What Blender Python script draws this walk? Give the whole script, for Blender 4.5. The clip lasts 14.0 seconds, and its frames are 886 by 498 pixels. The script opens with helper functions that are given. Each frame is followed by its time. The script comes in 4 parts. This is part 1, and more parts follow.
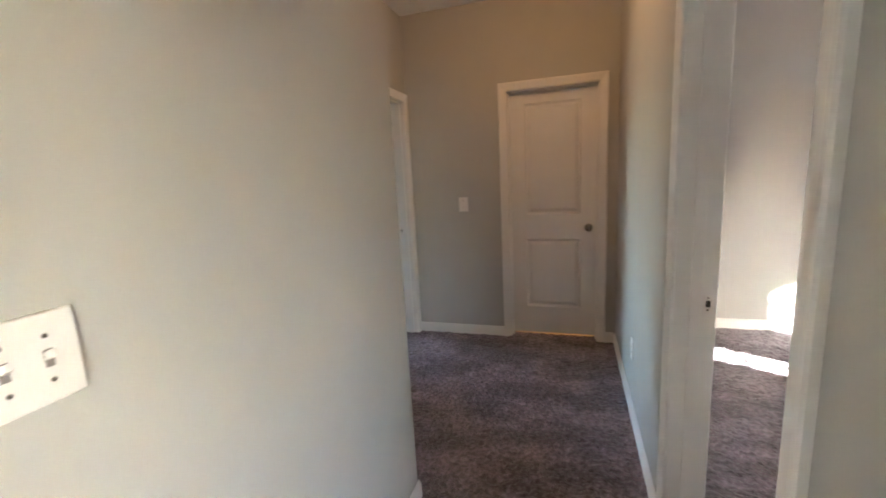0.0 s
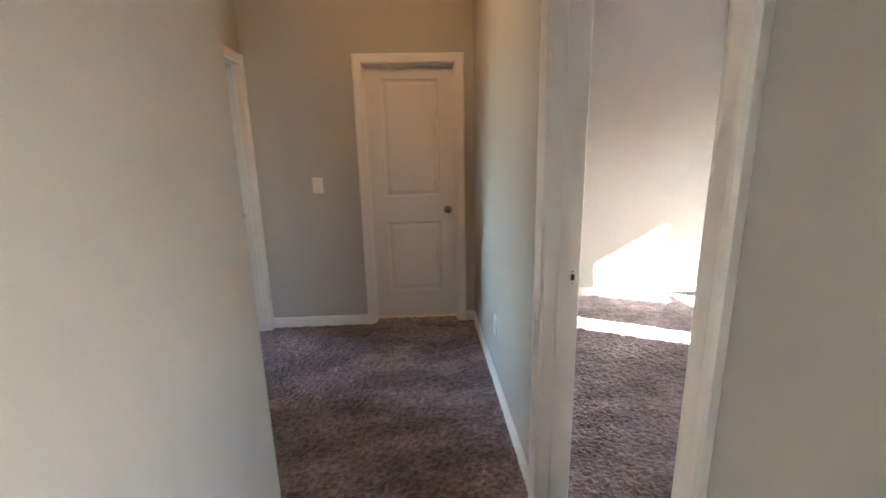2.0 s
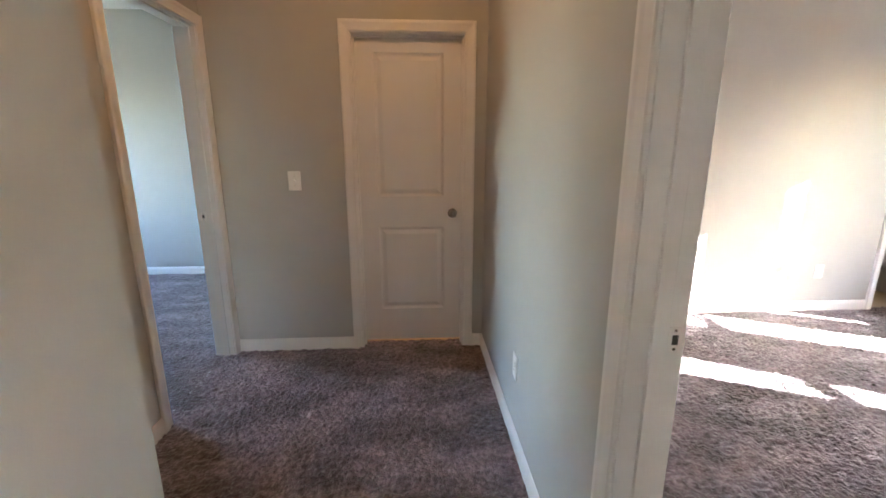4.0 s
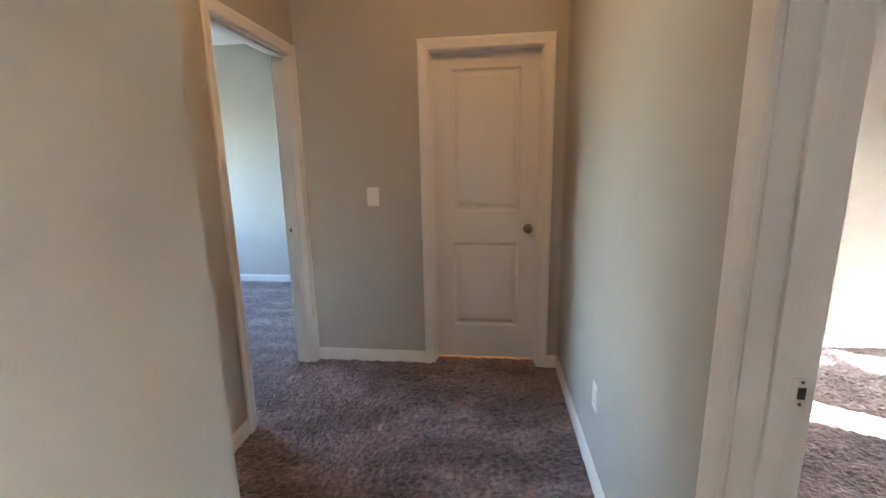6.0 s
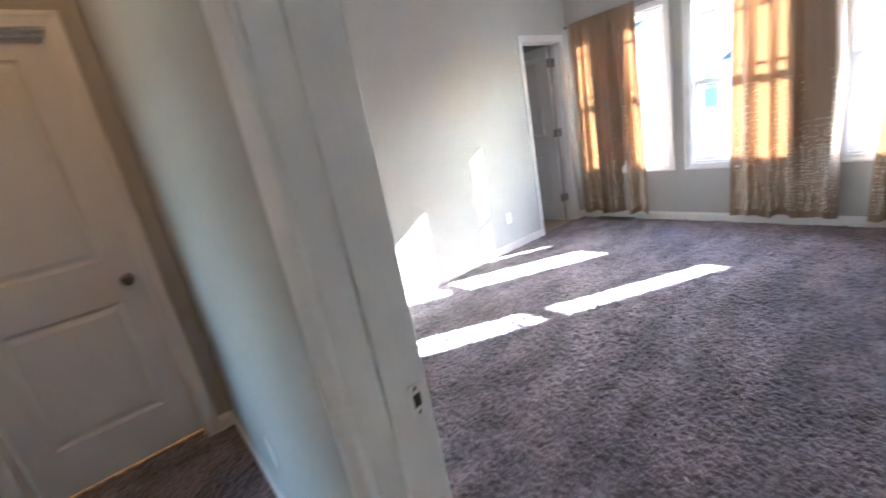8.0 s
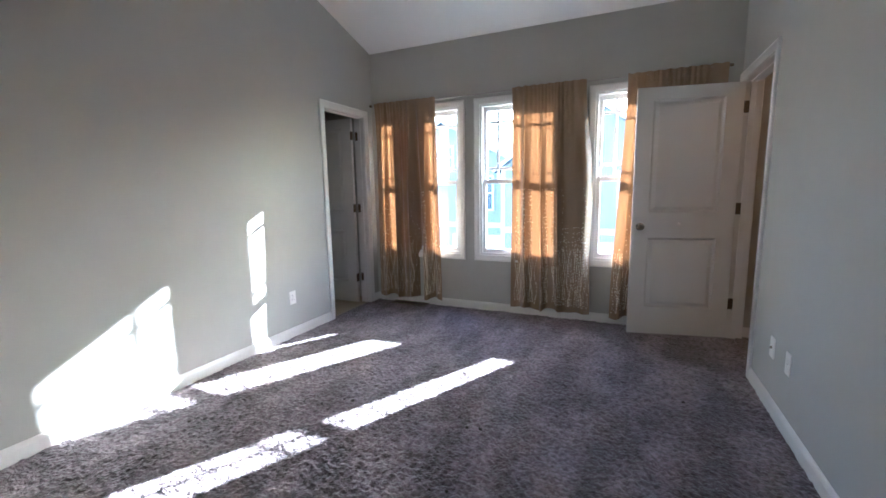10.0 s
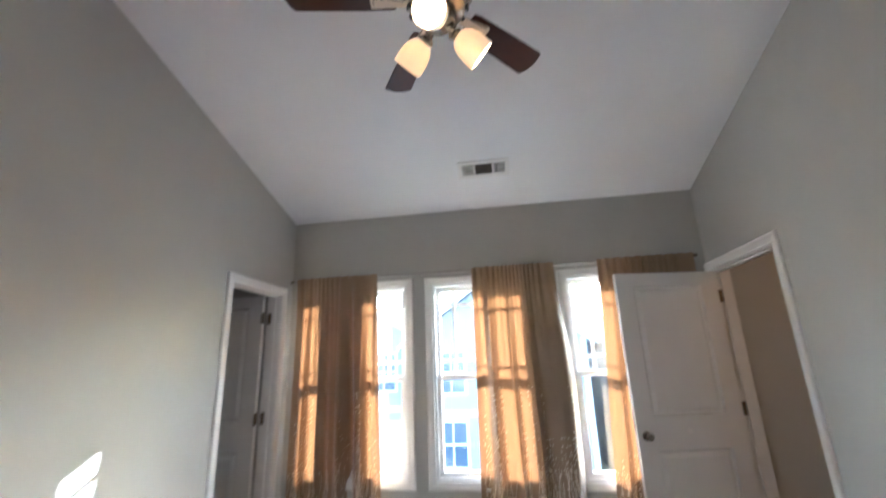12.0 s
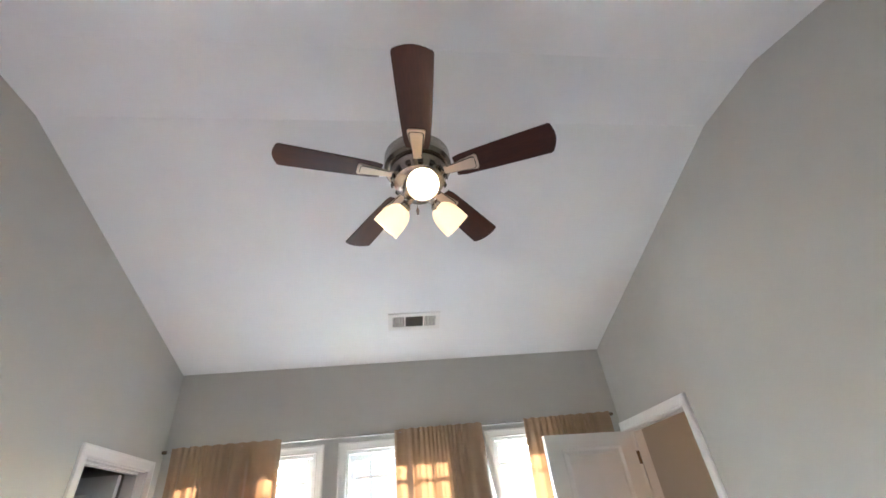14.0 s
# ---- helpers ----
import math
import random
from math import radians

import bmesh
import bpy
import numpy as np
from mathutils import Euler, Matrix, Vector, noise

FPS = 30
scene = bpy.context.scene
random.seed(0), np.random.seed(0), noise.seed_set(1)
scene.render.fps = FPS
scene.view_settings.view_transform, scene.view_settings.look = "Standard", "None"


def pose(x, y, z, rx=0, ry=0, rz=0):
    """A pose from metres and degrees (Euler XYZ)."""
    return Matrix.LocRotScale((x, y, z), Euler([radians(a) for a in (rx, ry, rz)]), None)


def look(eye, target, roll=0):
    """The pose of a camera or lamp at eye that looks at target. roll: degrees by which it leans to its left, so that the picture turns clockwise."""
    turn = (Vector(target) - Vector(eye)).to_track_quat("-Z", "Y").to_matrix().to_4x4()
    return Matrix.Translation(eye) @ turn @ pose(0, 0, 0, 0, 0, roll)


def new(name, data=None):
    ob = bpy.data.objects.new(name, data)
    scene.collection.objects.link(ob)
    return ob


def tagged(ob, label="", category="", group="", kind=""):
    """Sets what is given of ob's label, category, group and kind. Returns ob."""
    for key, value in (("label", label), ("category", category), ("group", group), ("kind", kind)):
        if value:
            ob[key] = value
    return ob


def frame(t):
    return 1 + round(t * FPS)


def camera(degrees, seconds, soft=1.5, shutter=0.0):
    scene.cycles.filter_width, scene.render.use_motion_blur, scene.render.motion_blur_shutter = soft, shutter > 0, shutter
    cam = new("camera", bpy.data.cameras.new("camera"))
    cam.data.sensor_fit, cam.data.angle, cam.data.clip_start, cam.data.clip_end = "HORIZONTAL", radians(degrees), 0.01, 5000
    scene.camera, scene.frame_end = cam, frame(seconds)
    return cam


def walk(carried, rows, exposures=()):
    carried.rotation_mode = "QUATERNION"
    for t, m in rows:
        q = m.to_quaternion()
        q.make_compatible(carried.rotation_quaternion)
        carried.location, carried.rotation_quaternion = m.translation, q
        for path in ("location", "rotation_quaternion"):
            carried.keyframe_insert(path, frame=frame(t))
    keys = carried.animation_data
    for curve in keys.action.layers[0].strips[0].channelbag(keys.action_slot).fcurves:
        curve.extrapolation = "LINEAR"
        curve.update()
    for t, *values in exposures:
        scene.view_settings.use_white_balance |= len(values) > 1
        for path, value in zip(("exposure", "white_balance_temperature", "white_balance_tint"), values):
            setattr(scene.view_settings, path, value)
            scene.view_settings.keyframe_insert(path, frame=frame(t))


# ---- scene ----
cam = camera(94.1, 14.0, soft=1.6, shutter=0.4)
PATH = [
    (0, (0.537, 0.267, 1.415), (-0.065, 2.142, 1.068), -3.1),
    (0.5, (0.505, 0.313, 1.426), (0.174, 2.247, 1.042), -4.0),
    (1, (0.485, 0.328, 1.388), (0.301, 2.289, 1.037), -2.8),
    (1.5, (0.46, 0.354, 1.381), (0.381, 2.312, 0.984), -2.2),
    (2, (0.453, 0.42, 1.377), (0.542, 2.369, 0.933), -1.3),
    (2.2, (0.431, 0.477, 1.368), (0.591, 2.419, 0.917), -1.5),
    (4.3, (0.427, 1.024, 1.336), (0.512, 2.972, 0.887), 0.8),
    (4.5, (0.423, 1.029, 1.348), (0.389, 2.984, 0.926), 0.3),
    (5, (0.429, 1.04, 1.353), (0.214, 2.986, 0.941), -1.1),
    (5.5, (0.433, 1.043, 1.358), (0.175, 2.983, 0.947), -1.5),
    (6, (0.428, 1.043, 1.353), (0.186, 2.99, 0.962), -1.1),
    (6.5, (0.418, 1.042, 1.361), (0.27, 3.004, 1.003), -1.3),
    (7, (0.412, 1.047, 1.37), (0.565, 3.004, 0.983), -3.7),
    (7.5, (0.522, 1.098, 1.345), (1.24, 2.881, 0.792), -8.6),
    (7.6, (0.55, 1.113, 1.338), (1.347, 2.862, 0.785), -9.9),
    (8, (0.691, 1.269, 1.343), (1.852, 2.806, 0.804), -11.0),
    (8.5, (0.851, 1.446, 1.263), (2.42, 2.618, 0.858), -5.8),
    (8.7, (0.915, 1.474, 1.281), (2.638, 2.45, 1.0), -1.7),
    (10.8, (1.384, 1.735, 1.257), (3.197, 2.528, 0.967), -1.1),
    (11, (1.465, 1.846, 1.266), (3.266, 2.668, 0.977), -0.0),
    (11.5, (1.648, 2.129, 1.317), (3.554, 2.73, 1.226), 2.5),
    (12, (1.803, 2.302, 1.467), (3.711, 2.595, 1.989), -2.1),
    (12.5, (1.875, 2.445, 1.525), (3.716, 2.345, 2.301), -7.4),
    (13, (1.817, 2.537, 1.56), (3.506, 2.319, 2.61), -7.3),
    (13.5, (1.795, 2.587, 1.573), (3.429, 2.341, 2.699), -6.9),
    (14, (1.815, 2.605, 1.571), (3.457, 2.334, 2.68), -6.8),
]
EXPOSURES = [(0, 6.3, 6150, 12), (2.2, 6.4, 6150, 12), (4.3, 6.45, 6200, 13), (6.8, 6.5, 6050, 12), (7.5, 6.3, 5550, 10), (8.0, 6.15, 5300, 9), (8.7, 5.7, 5150, 8),
             (10.8, 5.15, 5350, 7), (11.5, 5.2, 5400, 7), (12.3, 5.7, 5500, 6), (13.0, 6.0, 5500, 6), (14, 6.15, 5500, 5)]
walk(cam, [(t, look(eye, target, roll)) for t, eye, target, roll in PATH], EXPOSURES)

# ---- light ----
SUN_WAY = Vector((-1.0, 0.531, -0.535)).normalized()
world = bpy.data.worlds.new("sky")
scene.world = world
world.use_nodes = True
_n = world.node_tree.nodes
_sky = _n.new("ShaderNodeTexSky")
_sky.sky_type, _sky.sun_disc = "NISHITA", False
_sky.sun_elevation, _sky.sun_rotation = math.asin(-SUN_WAY.z), math.atan2(-SUN_WAY.x, -SUN_WAY.y)
world.node_tree.links.new(_sky.outputs[0], _n["Background"].inputs[0])
_sky.dust_density, _sky.air_density = 1.5, 1.0
_n["Background"].inputs[1].default_value = 0.11

sun_data = bpy.data.lights.new("sun", "SUN")
sun_data.energy, sun_data.angle, sun_data.color = 2.0, radians(0.5), (1.0, 0.96, 0.90)
sun = new("sun", sun_data)
sun.matrix_world = Matrix.Translation((9, -4, 8)) @ SUN_WAY.to_track_quat("-Z", "Y").to_matrix().to_4x4()


def point_lamp(name, watts, colour, place, radius=0.05):
    data = bpy.data.lights.new(name, "POINT")
    data.energy, data.color, data.shadow_soft_size = watts, colour, radius
    ob = new(name, data)
    ob.location = place
    return ob


WIN_Y = (3.588, 2.50, 1.412)          # centres of the three bedroom windows
# unseen hall lamp, added for the warm tone high on the walls
point_lamp("hall_lamp_bulb", 0.155, (1.0, 0.52, 0.20), (0.30, 2.5, 2.55), 0.08)
# no closet lamp is known; this light is added to warm its wall
point_lamp("closet_fill_light", 0.2, (1.0, 0.52, 0.22), (3.7, -0.5, 2.45), 0.06)
point_lamp("bath_lamp_bulb", 0.8, (1.0, 0.48, 0.13), (0.1, 4.9, 2.2), 0.08)


# ---- materials ----
def material(name, colour, rough=0.6, metal=0.0, var=0.0, scale=8.0, detail=4.0, bump=0.0, bump_scale=200.0, spec=0.5, stretch=None, dark=None):
    """Principled material with colour variation at two scales and a fine bump."""
    m = bpy.data.materials.new(name)
    m.use_nodes = True
    nt = m.node_tree
    n, l = nt.nodes, nt.links
    b = n["Principled BSDF"]
    b.inputs["Base Color"].default_value = (*colour, 1)
    b.inputs["Roughness"].default_value = rough
    b.inputs["Metallic"].default_value = metal
    b.inputs["Specular IOR Level"].default_value = spec
    tc = n.new("ShaderNodeTexCoord")
    vec = tc.outputs["Object"]
    if stretch:
        mp = n.new("ShaderNodeMapping")
        mp.inputs["Scale"].default_value = stretch
        l.new(vec, mp.inputs[0])
        vec = mp.outputs[0]
    if var:
        a = n.new("ShaderNodeTexNoise")
        a.inputs["Scale"].default_value, a.inputs["Detail"].default_value = scale, detail
        c = n.new("ShaderNodeTexNoise")
        c.inputs["Scale"].default_value, c.inputs["Detail"].default_value = scale * 0.13, 2.0
        l.new(vec, a.inputs["Vector"]), l.new(vec, c.inputs["Vector"])
        add = n.new("ShaderNodeMath")
        add.operation = "ADD"
        l.new(a.outputs[0], add.inputs[0]), l.new(c.outputs[0], add.inputs[1])
        ramp = n.new("ShaderNodeMapRange")
        ramp.inputs["From Min"].default_value, ramp.inputs["From Max"].default_value = 0.6, 1.4
        l.new(add.outputs[0], ramp.inputs["Value"])
        mix = n.new("ShaderNodeMix")
        mix.data_type = "RGBA"
        lo = dark or tuple(v * (1 - var) for v in colour)
        hi = tuple(min(1, v * (1 + var)) for v in colour)
        mix.inputs["A"].default_value, mix.inputs["B"].default_value = (*lo, 1), (*hi, 1)
        l.new(ramp.outputs[0], mix.inputs["Factor"])
        l.new(mix.outputs["Result"], b.inputs["Base Color"])
    if bump:
        k = n.new("ShaderNodeTexNoise")
        k.inputs["Scale"].default_value, k.inputs["Detail"].default_value = bump_scale, 3.0
        l.new(vec, k.inputs["Vector"])
        bp = n.new("ShaderNodeBump")
        bp.inputs["Strength"].default_value, bp.inputs["Distance"].default_value = bump, 0.002
        l.new(k.outputs[0], bp.inputs["Height"])
        l.new(bp.outputs[0], b.inputs["Normal"])
    return m


def glowing(name, colour, strength, base=(0.9, 0.85, 0.75)):
    m = material(name, base, 0.35)
    b = m.node_tree.nodes["Principled BSDF"]
    b.inputs["Emission Color"].default_value, b.inputs["Emission Strength"].default_value = (*colour, 1), strength
    return m


WALL = material("greige_wall_paint", (0.48, 0.475, 0.44), 0.75, var=0.03, scale=5, bump=0.25, bump_scale=160, spec=0.08)
CEIL = material("white_ceiling_paint", (0.86, 0.86, 0.85), 0.85, var=0.02, scale=4, bump=0.3, bump_scale=120, spec=0.2)
TRIM = material("white_trim_paint", (0.80, 0.79, 0.76), 0.38, var=0.03, scale=9, bump=0.08, bump_scale=90)
DOOR = material("white_door_paint", (0.76, 0.75, 0.72), 0.42, var=0.03, scale=7, bump=0.12, bump_scale=60, stretch=(1, 1, 0.2))
PLASTIC = material("white_switch_plastic", (0.82, 0.80, 0.76), 0.35)
DARK_SLOT = material("dark_slot", (0.03, 0.028, 0.025), 0.6)
SLOT_GREY = material("grey_switch_slot", (0.22, 0.20, 0.18), 0.5)
NICKEL = material("brushed_nickel", (0.38, 0.345, 0.30), 0.26, 1.0, var=0.08, scale=60)
# lighter, warmer copy of the nickel; the bulbs' golden light is in its colour
IRON = material("bulb_lit_nickel", (0.66, 0.55, 0.42), 0.42, 0.55, var=0.06, scale=50)
BRONZE = material("dark_hinge_metal", (0.16, 0.13, 0.10), 0.4, 1.0)
VINYL = material("white_window_vinyl", (0.84, 0.84, 0.83), 0.4, var=0.02, scale=9)
TILE = material("beige_floor_tile", (0.46, 0.38, 0.27), 0.4, var=0.12, scale=7)
ROD = material("brushed_curtain_rod", (0.42, 0.40, 0.38), 0.3, 0.8)
BLADE = material("mahogany_fan_blade", (0.042, 0.011, 0.006), 0.34, var=0.45, scale=20, stretch=(1, 9, 9), bump=0.05, bump_scale=60, spec=0.4)
BULB = glowing("lit_bulb", (1.0, 0.76, 0.48), 4.0)


def frosted_glass():
    """Cream frosted glass that lets the bulb's light through."""
    m = glowing("lit_frosted_glass", (1.0, 0.72, 0.46), 0.011, (0.62, 0.52, 0.40))
    n, l = m.node_tree.nodes, m.node_tree.links
    t, mix = n.new("ShaderNodeBsdfTranslucent"), n.new("ShaderNodeMixShader")
    t.inputs[0].default_value = (1.0, 0.78, 0.54, 1)
    mix.inputs[0].default_value = 0.085
    l.new(n["Principled BSDF"].outputs[0], mix.inputs[1]), l.new(t.outputs[0], mix.inputs[2])
    l.new(mix.outputs[0], n["Material Output"].inputs[0])
    return m


SHADE = frosted_glass()


def carpet_material():
    m = material("mauve_brown_shag_carpet", (0.115, 0.088, 0.086), 0.95, spec=0.12)
    nt = m.node_tree
    n, l = nt.nodes, nt.links
    b = n["Principled BSDF"]
    tc = n.new("ShaderNodeTexCoord")

    def noise_at(scale, detail, stretch=(1, 1, 1), turn=0.0):
        mp = n.new("ShaderNodeMapping")
        mp.inputs["Scale"].default_value, mp.inputs["Rotation"].default_value = stretch, (0, 0, radians(turn))
        l.new(tc.outputs["Object"], mp.inputs[0])
        k = n.new("ShaderNodeTexNoise")
        k.inputs["Scale"].default_value, k.inputs["Detail"].default_value = scale, detail
        l.new(mp.outputs[0], k.inputs["Vector"])
        return k.outputs[0]

    def ramp(value, lo, hi, a, c):
        r = n.new("ShaderNodeMapRange")
        for key, v in (("From Min", lo), ("From Max", hi), ("To Min", a), ("To Max", c)):
            r.inputs[key].default_value = v
        l.new(value, r.inputs["Value"])
        return r.outputs[0]

    def times(a, c):
        k = n.new("ShaderNodeMath")
        k.operation = "MULTIPLY"
        l.new(a, k.inputs[0]), l.new(c, k.inputs[1])
        return k.outputs[0]

    tuft = ramp(noise_at(40, 1.5), 0.32, 0.68, 0.58, 1.38)
    brushed = times(ramp(noise_at(2.6, 4, (0.7, 1.7, 1), -14), 0.42, 0.58, 0.70, 1.24), ramp(noise_at(5.5, 3, (1.5, 0.8, 1), 25), 0.40, 0.60, 0.88, 1.12))
    patch = ramp(noise_at(11, 4), 0.35, 0.65, 0.86, 1.14)
    total = times(times(tuft, brushed), patch)
    mix = n.new("ShaderNodeMix")
    mix.data_type, mix.blend_type = "RGBA", "MULTIPLY"
    mix.inputs["Factor"].default_value = 1.0
    mix.inputs["A"].default_value = (0.205, 0.163, 0.177, 1)
    l.new(total, mix.inputs["B"])
    l.new(mix.outputs["Result"], b.inputs["Base Color"])
    b.inputs["Sheen Weight"].default_value, b.inputs["Sheen Roughness"].default_value = 0.35, 0.5
    bp = n.new("ShaderNodeBump")
    bp.inputs["Strength"].default_value, bp.inputs["Distance"].default_value = 1.0, 0.022
    l.new(noise_at(55, 3), bp.inputs["Height"])
    l.new(bp.outputs[0], b.inputs["Normal"])
    return m


def curtain_material():
    m = bpy.data.materials.new("gold_satin_curtain")
    m.use_nodes = True
    n, l = m.node_tree.nodes, m.node_tree.links
    b = n["Principled BSDF"]
    b.inputs["Roughness"].default_value = 0.42
    b.inputs["Sheen Weight"].default_value = 0.3
    tc = n.new("ShaderNodeTexCoord")
    mp = n.new("ShaderNodeMapping")
    mp.inputs["Scale"].default_value = (60, 60, 220)
    l.new(tc.outputs["Object"], mp.inputs[0])
    k = n.new("ShaderNodeTexNoise")
    k.inputs["Scale"].default_value = 3.0
    l.new(mp.outputs[0], k.inputs["Vector"])
    mix = n.new("ShaderNodeMix")
    mix.data_type = "RGBA"
    mix.inputs["A"].default_value, mix.inputs["B"].default_value = (0.22, 0.155, 0.098, 1), (0.36, 0.255, 0.16, 1)
    l.new(k.outputs[0], mix.inputs["Factor"])
    l.new(mix.outputs["Result"], b.inputs["Base Color"])
    t = n.new("ShaderNodeBsdfTranslucent")
    t.inputs[0].default_value = (0.76, 0.35, 0.14, 1)
    s = n.new("ShaderNodeMixShader")
    s.inputs[0].default_value = 0.046
    l.new(b.outputs[0], s.inputs[1]), l.new(t.outputs[0], s.inputs[2])
    l.new(s.outputs[0], n["Material Output"].inputs[0])
    return m


def glass_material():
    """Thin clear sheet: light goes straight through, with a faint mirror gloss."""
    m = bpy.data.materials.new("clear_window_glass")
    m.use_nodes = True
    n, l = m.node_tree.nodes, m.node_tree.links
    clear, gloss, mix = n.new("ShaderNodeBsdfTransparent"), n.new("ShaderNodeBsdfGlossy"), n.new("ShaderNodeMixShader")
    clear.inputs[0].default_value = (0.95, 0.97, 0.96, 1)
    gloss.inputs["Roughness"].default_value = 0.02
    mix.inputs[0].default_value = 0.05
    n.remove(n["Principled BSDF"])
    l.new(clear.outputs[0], mix.inputs[1]), l.new(gloss.outputs[0], mix.inputs[2])
    l.new(mix.outputs[0], n["Material Output"].inputs[0])
    return m


CARPET = carpet_material()
CURTAIN = curtain_material()
GLASS = glass_material()
SEQUIN = material("gold_sequin", (0.95, 0.86, 0.68), 0.3, 0.4, spec=0.8)


# ---- building blocks ----
def mesh_from(bm, name, mat, smooth=False):
    me = bpy.data.meshes.new(name)
    bm.normal_update()
    bm.to_mesh(me)
    bm.free()
    if mat:
        me.materials.append(mat)
    if smooth:
        me.polygons.foreach_set("use_smooth", [True] * len(me.polygons))
        me.set_sharp_from_angle(angle=radians(38))
    return me


def part(name, bm, mat, parent=None, label="", smooth=False, m=None):
    ob = new(name, mesh_from(bm, name, mat, smooth))
    if parent:
        ob.parent = parent
    if m is not None:
        ob.matrix_basis = m
    return tagged(ob, label)


def empty(name, m, label="", category="", group="", kind=""):
    ob = new(name)
    ob.empty_display_size = 0.1
    ob.matrix_basis = m
    return tagged(ob, label, category, group, kind)


def box(lo, hi, bevel=0.0, bm=None):
    fresh = bmesh.new()
    bmesh.ops.create_cube(fresh, size=1.0)
    lo, hi = Vector(lo), Vector(hi)
    for v in fresh.verts:
        v.co = Vector((lo[i] + (v.co[i] + 0.5) * (hi[i] - lo[i]) for i in range(3)))
    if bevel:
        bmesh.ops.bevel(fresh, geom=fresh.edges[:], offset=bevel, segments=2, affect="EDGES", profile=0.6)
    if bm is None:
        return fresh
    join(bm, fresh)
    return bm


def join(bm, other):
    me = bpy.data.meshes.new("tmp")
    other.to_mesh(me)
    other.free()
    bm.from_mesh(me)
    bpy.data.meshes.remove(me)


def lathe(profile, steps=32, m=None):
    """Turns (radius, height) pairs round z."""
    bm = bmesh.new()
    rings = []
    for r, z in profile:
        rings.append([bm.verts.new((r * math.cos(2 * math.pi * k / steps), r * math.sin(2 * math.pi * k / steps), z)) for k in range(steps)])
    for a, b in zip(rings, rings[1:]):
        for k in range(steps):
            bm.faces.new((a[k], a[(k + 1) % steps], b[(k + 1) % steps], b[k]))
    for ring, flip in ((rings[0], True), (rings[-1], False)):
        bm.faces.new(ring[::-1] if flip else ring)
    bmesh.ops.remove_doubles(bm, verts=bm.verts, dist=1e-5)
    bmesh.ops.recalc_face_normals(bm, faces=bm.faces)
    if m is not None:
        bm.transform(m)
    return bm


def tube(a, b, r, steps=10):
    a, b = Vector(a), Vector(b)
    m = Matrix.Translation(a) @ (b - a).to_track_quat("Z", "Y").to_matrix().to_4x4()
    return lathe([(r, 0), (r, (b - a).length)], steps, m)


def prism(outline, axis_len, m):
    """Extrudes an outline of (u, v) points along local z, then places it by m."""
    bm = bmesh.new()
    a = [bm.verts.new((u, v, 0)) for u, v in outline]
    b = [bm.verts.new((u, v, axis_len)) for u, v in outline]
    n = len(a)
    for k in range(n):
        bm.faces.new((a[k], a[(k + 1) % n], b[(k + 1) % n], b[k]))
    bm.faces.new(a[::-1]), bm.faces.new(b)
    bmesh.ops.recalc_face_normals(bm, faces=bm.faces)
    bm.transform(m)
    return bm


def wall(name, axis, face, thick, span, top, holes=(), mat=WALL, label="greige painted wall", base=-0.05):
    """A wall along x (axis 'x', its face a y) or along y (axis 'y', its face an x), with rectangular holes (a0, a1, z0, z1)."""
    us = sorted({span[0], span[1], *[h[0] for h in holes], *[h[1] for h in holes]})
    vs = sorted({base, top, *[max(h[2], base) for h in holes], *[h[3] for h in holes]})
    solid = {}
    for i in range(len(us) - 1):
        for j in range(len(vs) - 1):
            cu, cv = (us[i] + us[i + 1]) / 2, (vs[j] + vs[j + 1]) / 2
            solid[i, j] = not any(h[0] < cu < h[1] and h[2] < cv < h[3] for h in holes)
    bm = bmesh.new()
    cache = {}

    def vert(i, j, side):
        key = (i, j, side)
        if key not in cache:
            d = face + (thick if side else 0)
            cache[key] = bm.verts.new((us[i], d, vs[j]) if axis == "x" else (d, us[i], vs[j]))
        return cache[key]

    for (i, j), full in solid.items():
        if not full:
            continue
        for side in (0, 1):
            bm.faces.new([vert(i, j, side), vert(i + 1, j, side), vert(i + 1, j + 1, side), vert(i, j + 1, side)])
        for (di, dj), (a, b) in {(-1, 0): ((i, j), (i, j + 1)), (1, 0): ((i + 1, j), (i + 1, j + 1)), (0, -1): ((i, j), (i + 1, j)), (0, 1): ((i, j + 1), (i + 1, j + 1))}.items():
            if not solid.get((i + di, j + dj), False):
                bm.faces.new([vert(*a, 0), vert(*b, 0), vert(*b, 1), vert(*a, 1)])
    bmesh.ops.recalc_face_normals(bm, faces=bm.faces)
    ob = part(name, bm, mat)
    return tagged(ob, label, "wall", kind="structure")


def slab(name, lo, hi, mat, label, category):
    return tagged(part(name, box(lo, hi), mat), label, category, kind="structure")


# ---- large structure ----
H = 2.735                      # ceiling height, and the bedroom's at its low sides
DOOR_H = 2.045
X_WIN, Y_N, Y_S = 5.20, 4.197, 0.777
X_HALL, X_BED, Y_FAR = 0.862, 0.978, 3.71
X_LEFT, X_NEAR, Y_NEAR = -0.835, -0.120, 1.763
J = 0.018                      # jamb lining
WIN_HALF, WIN_LO, WIN_HI = 0.435, 0.588, 2.092

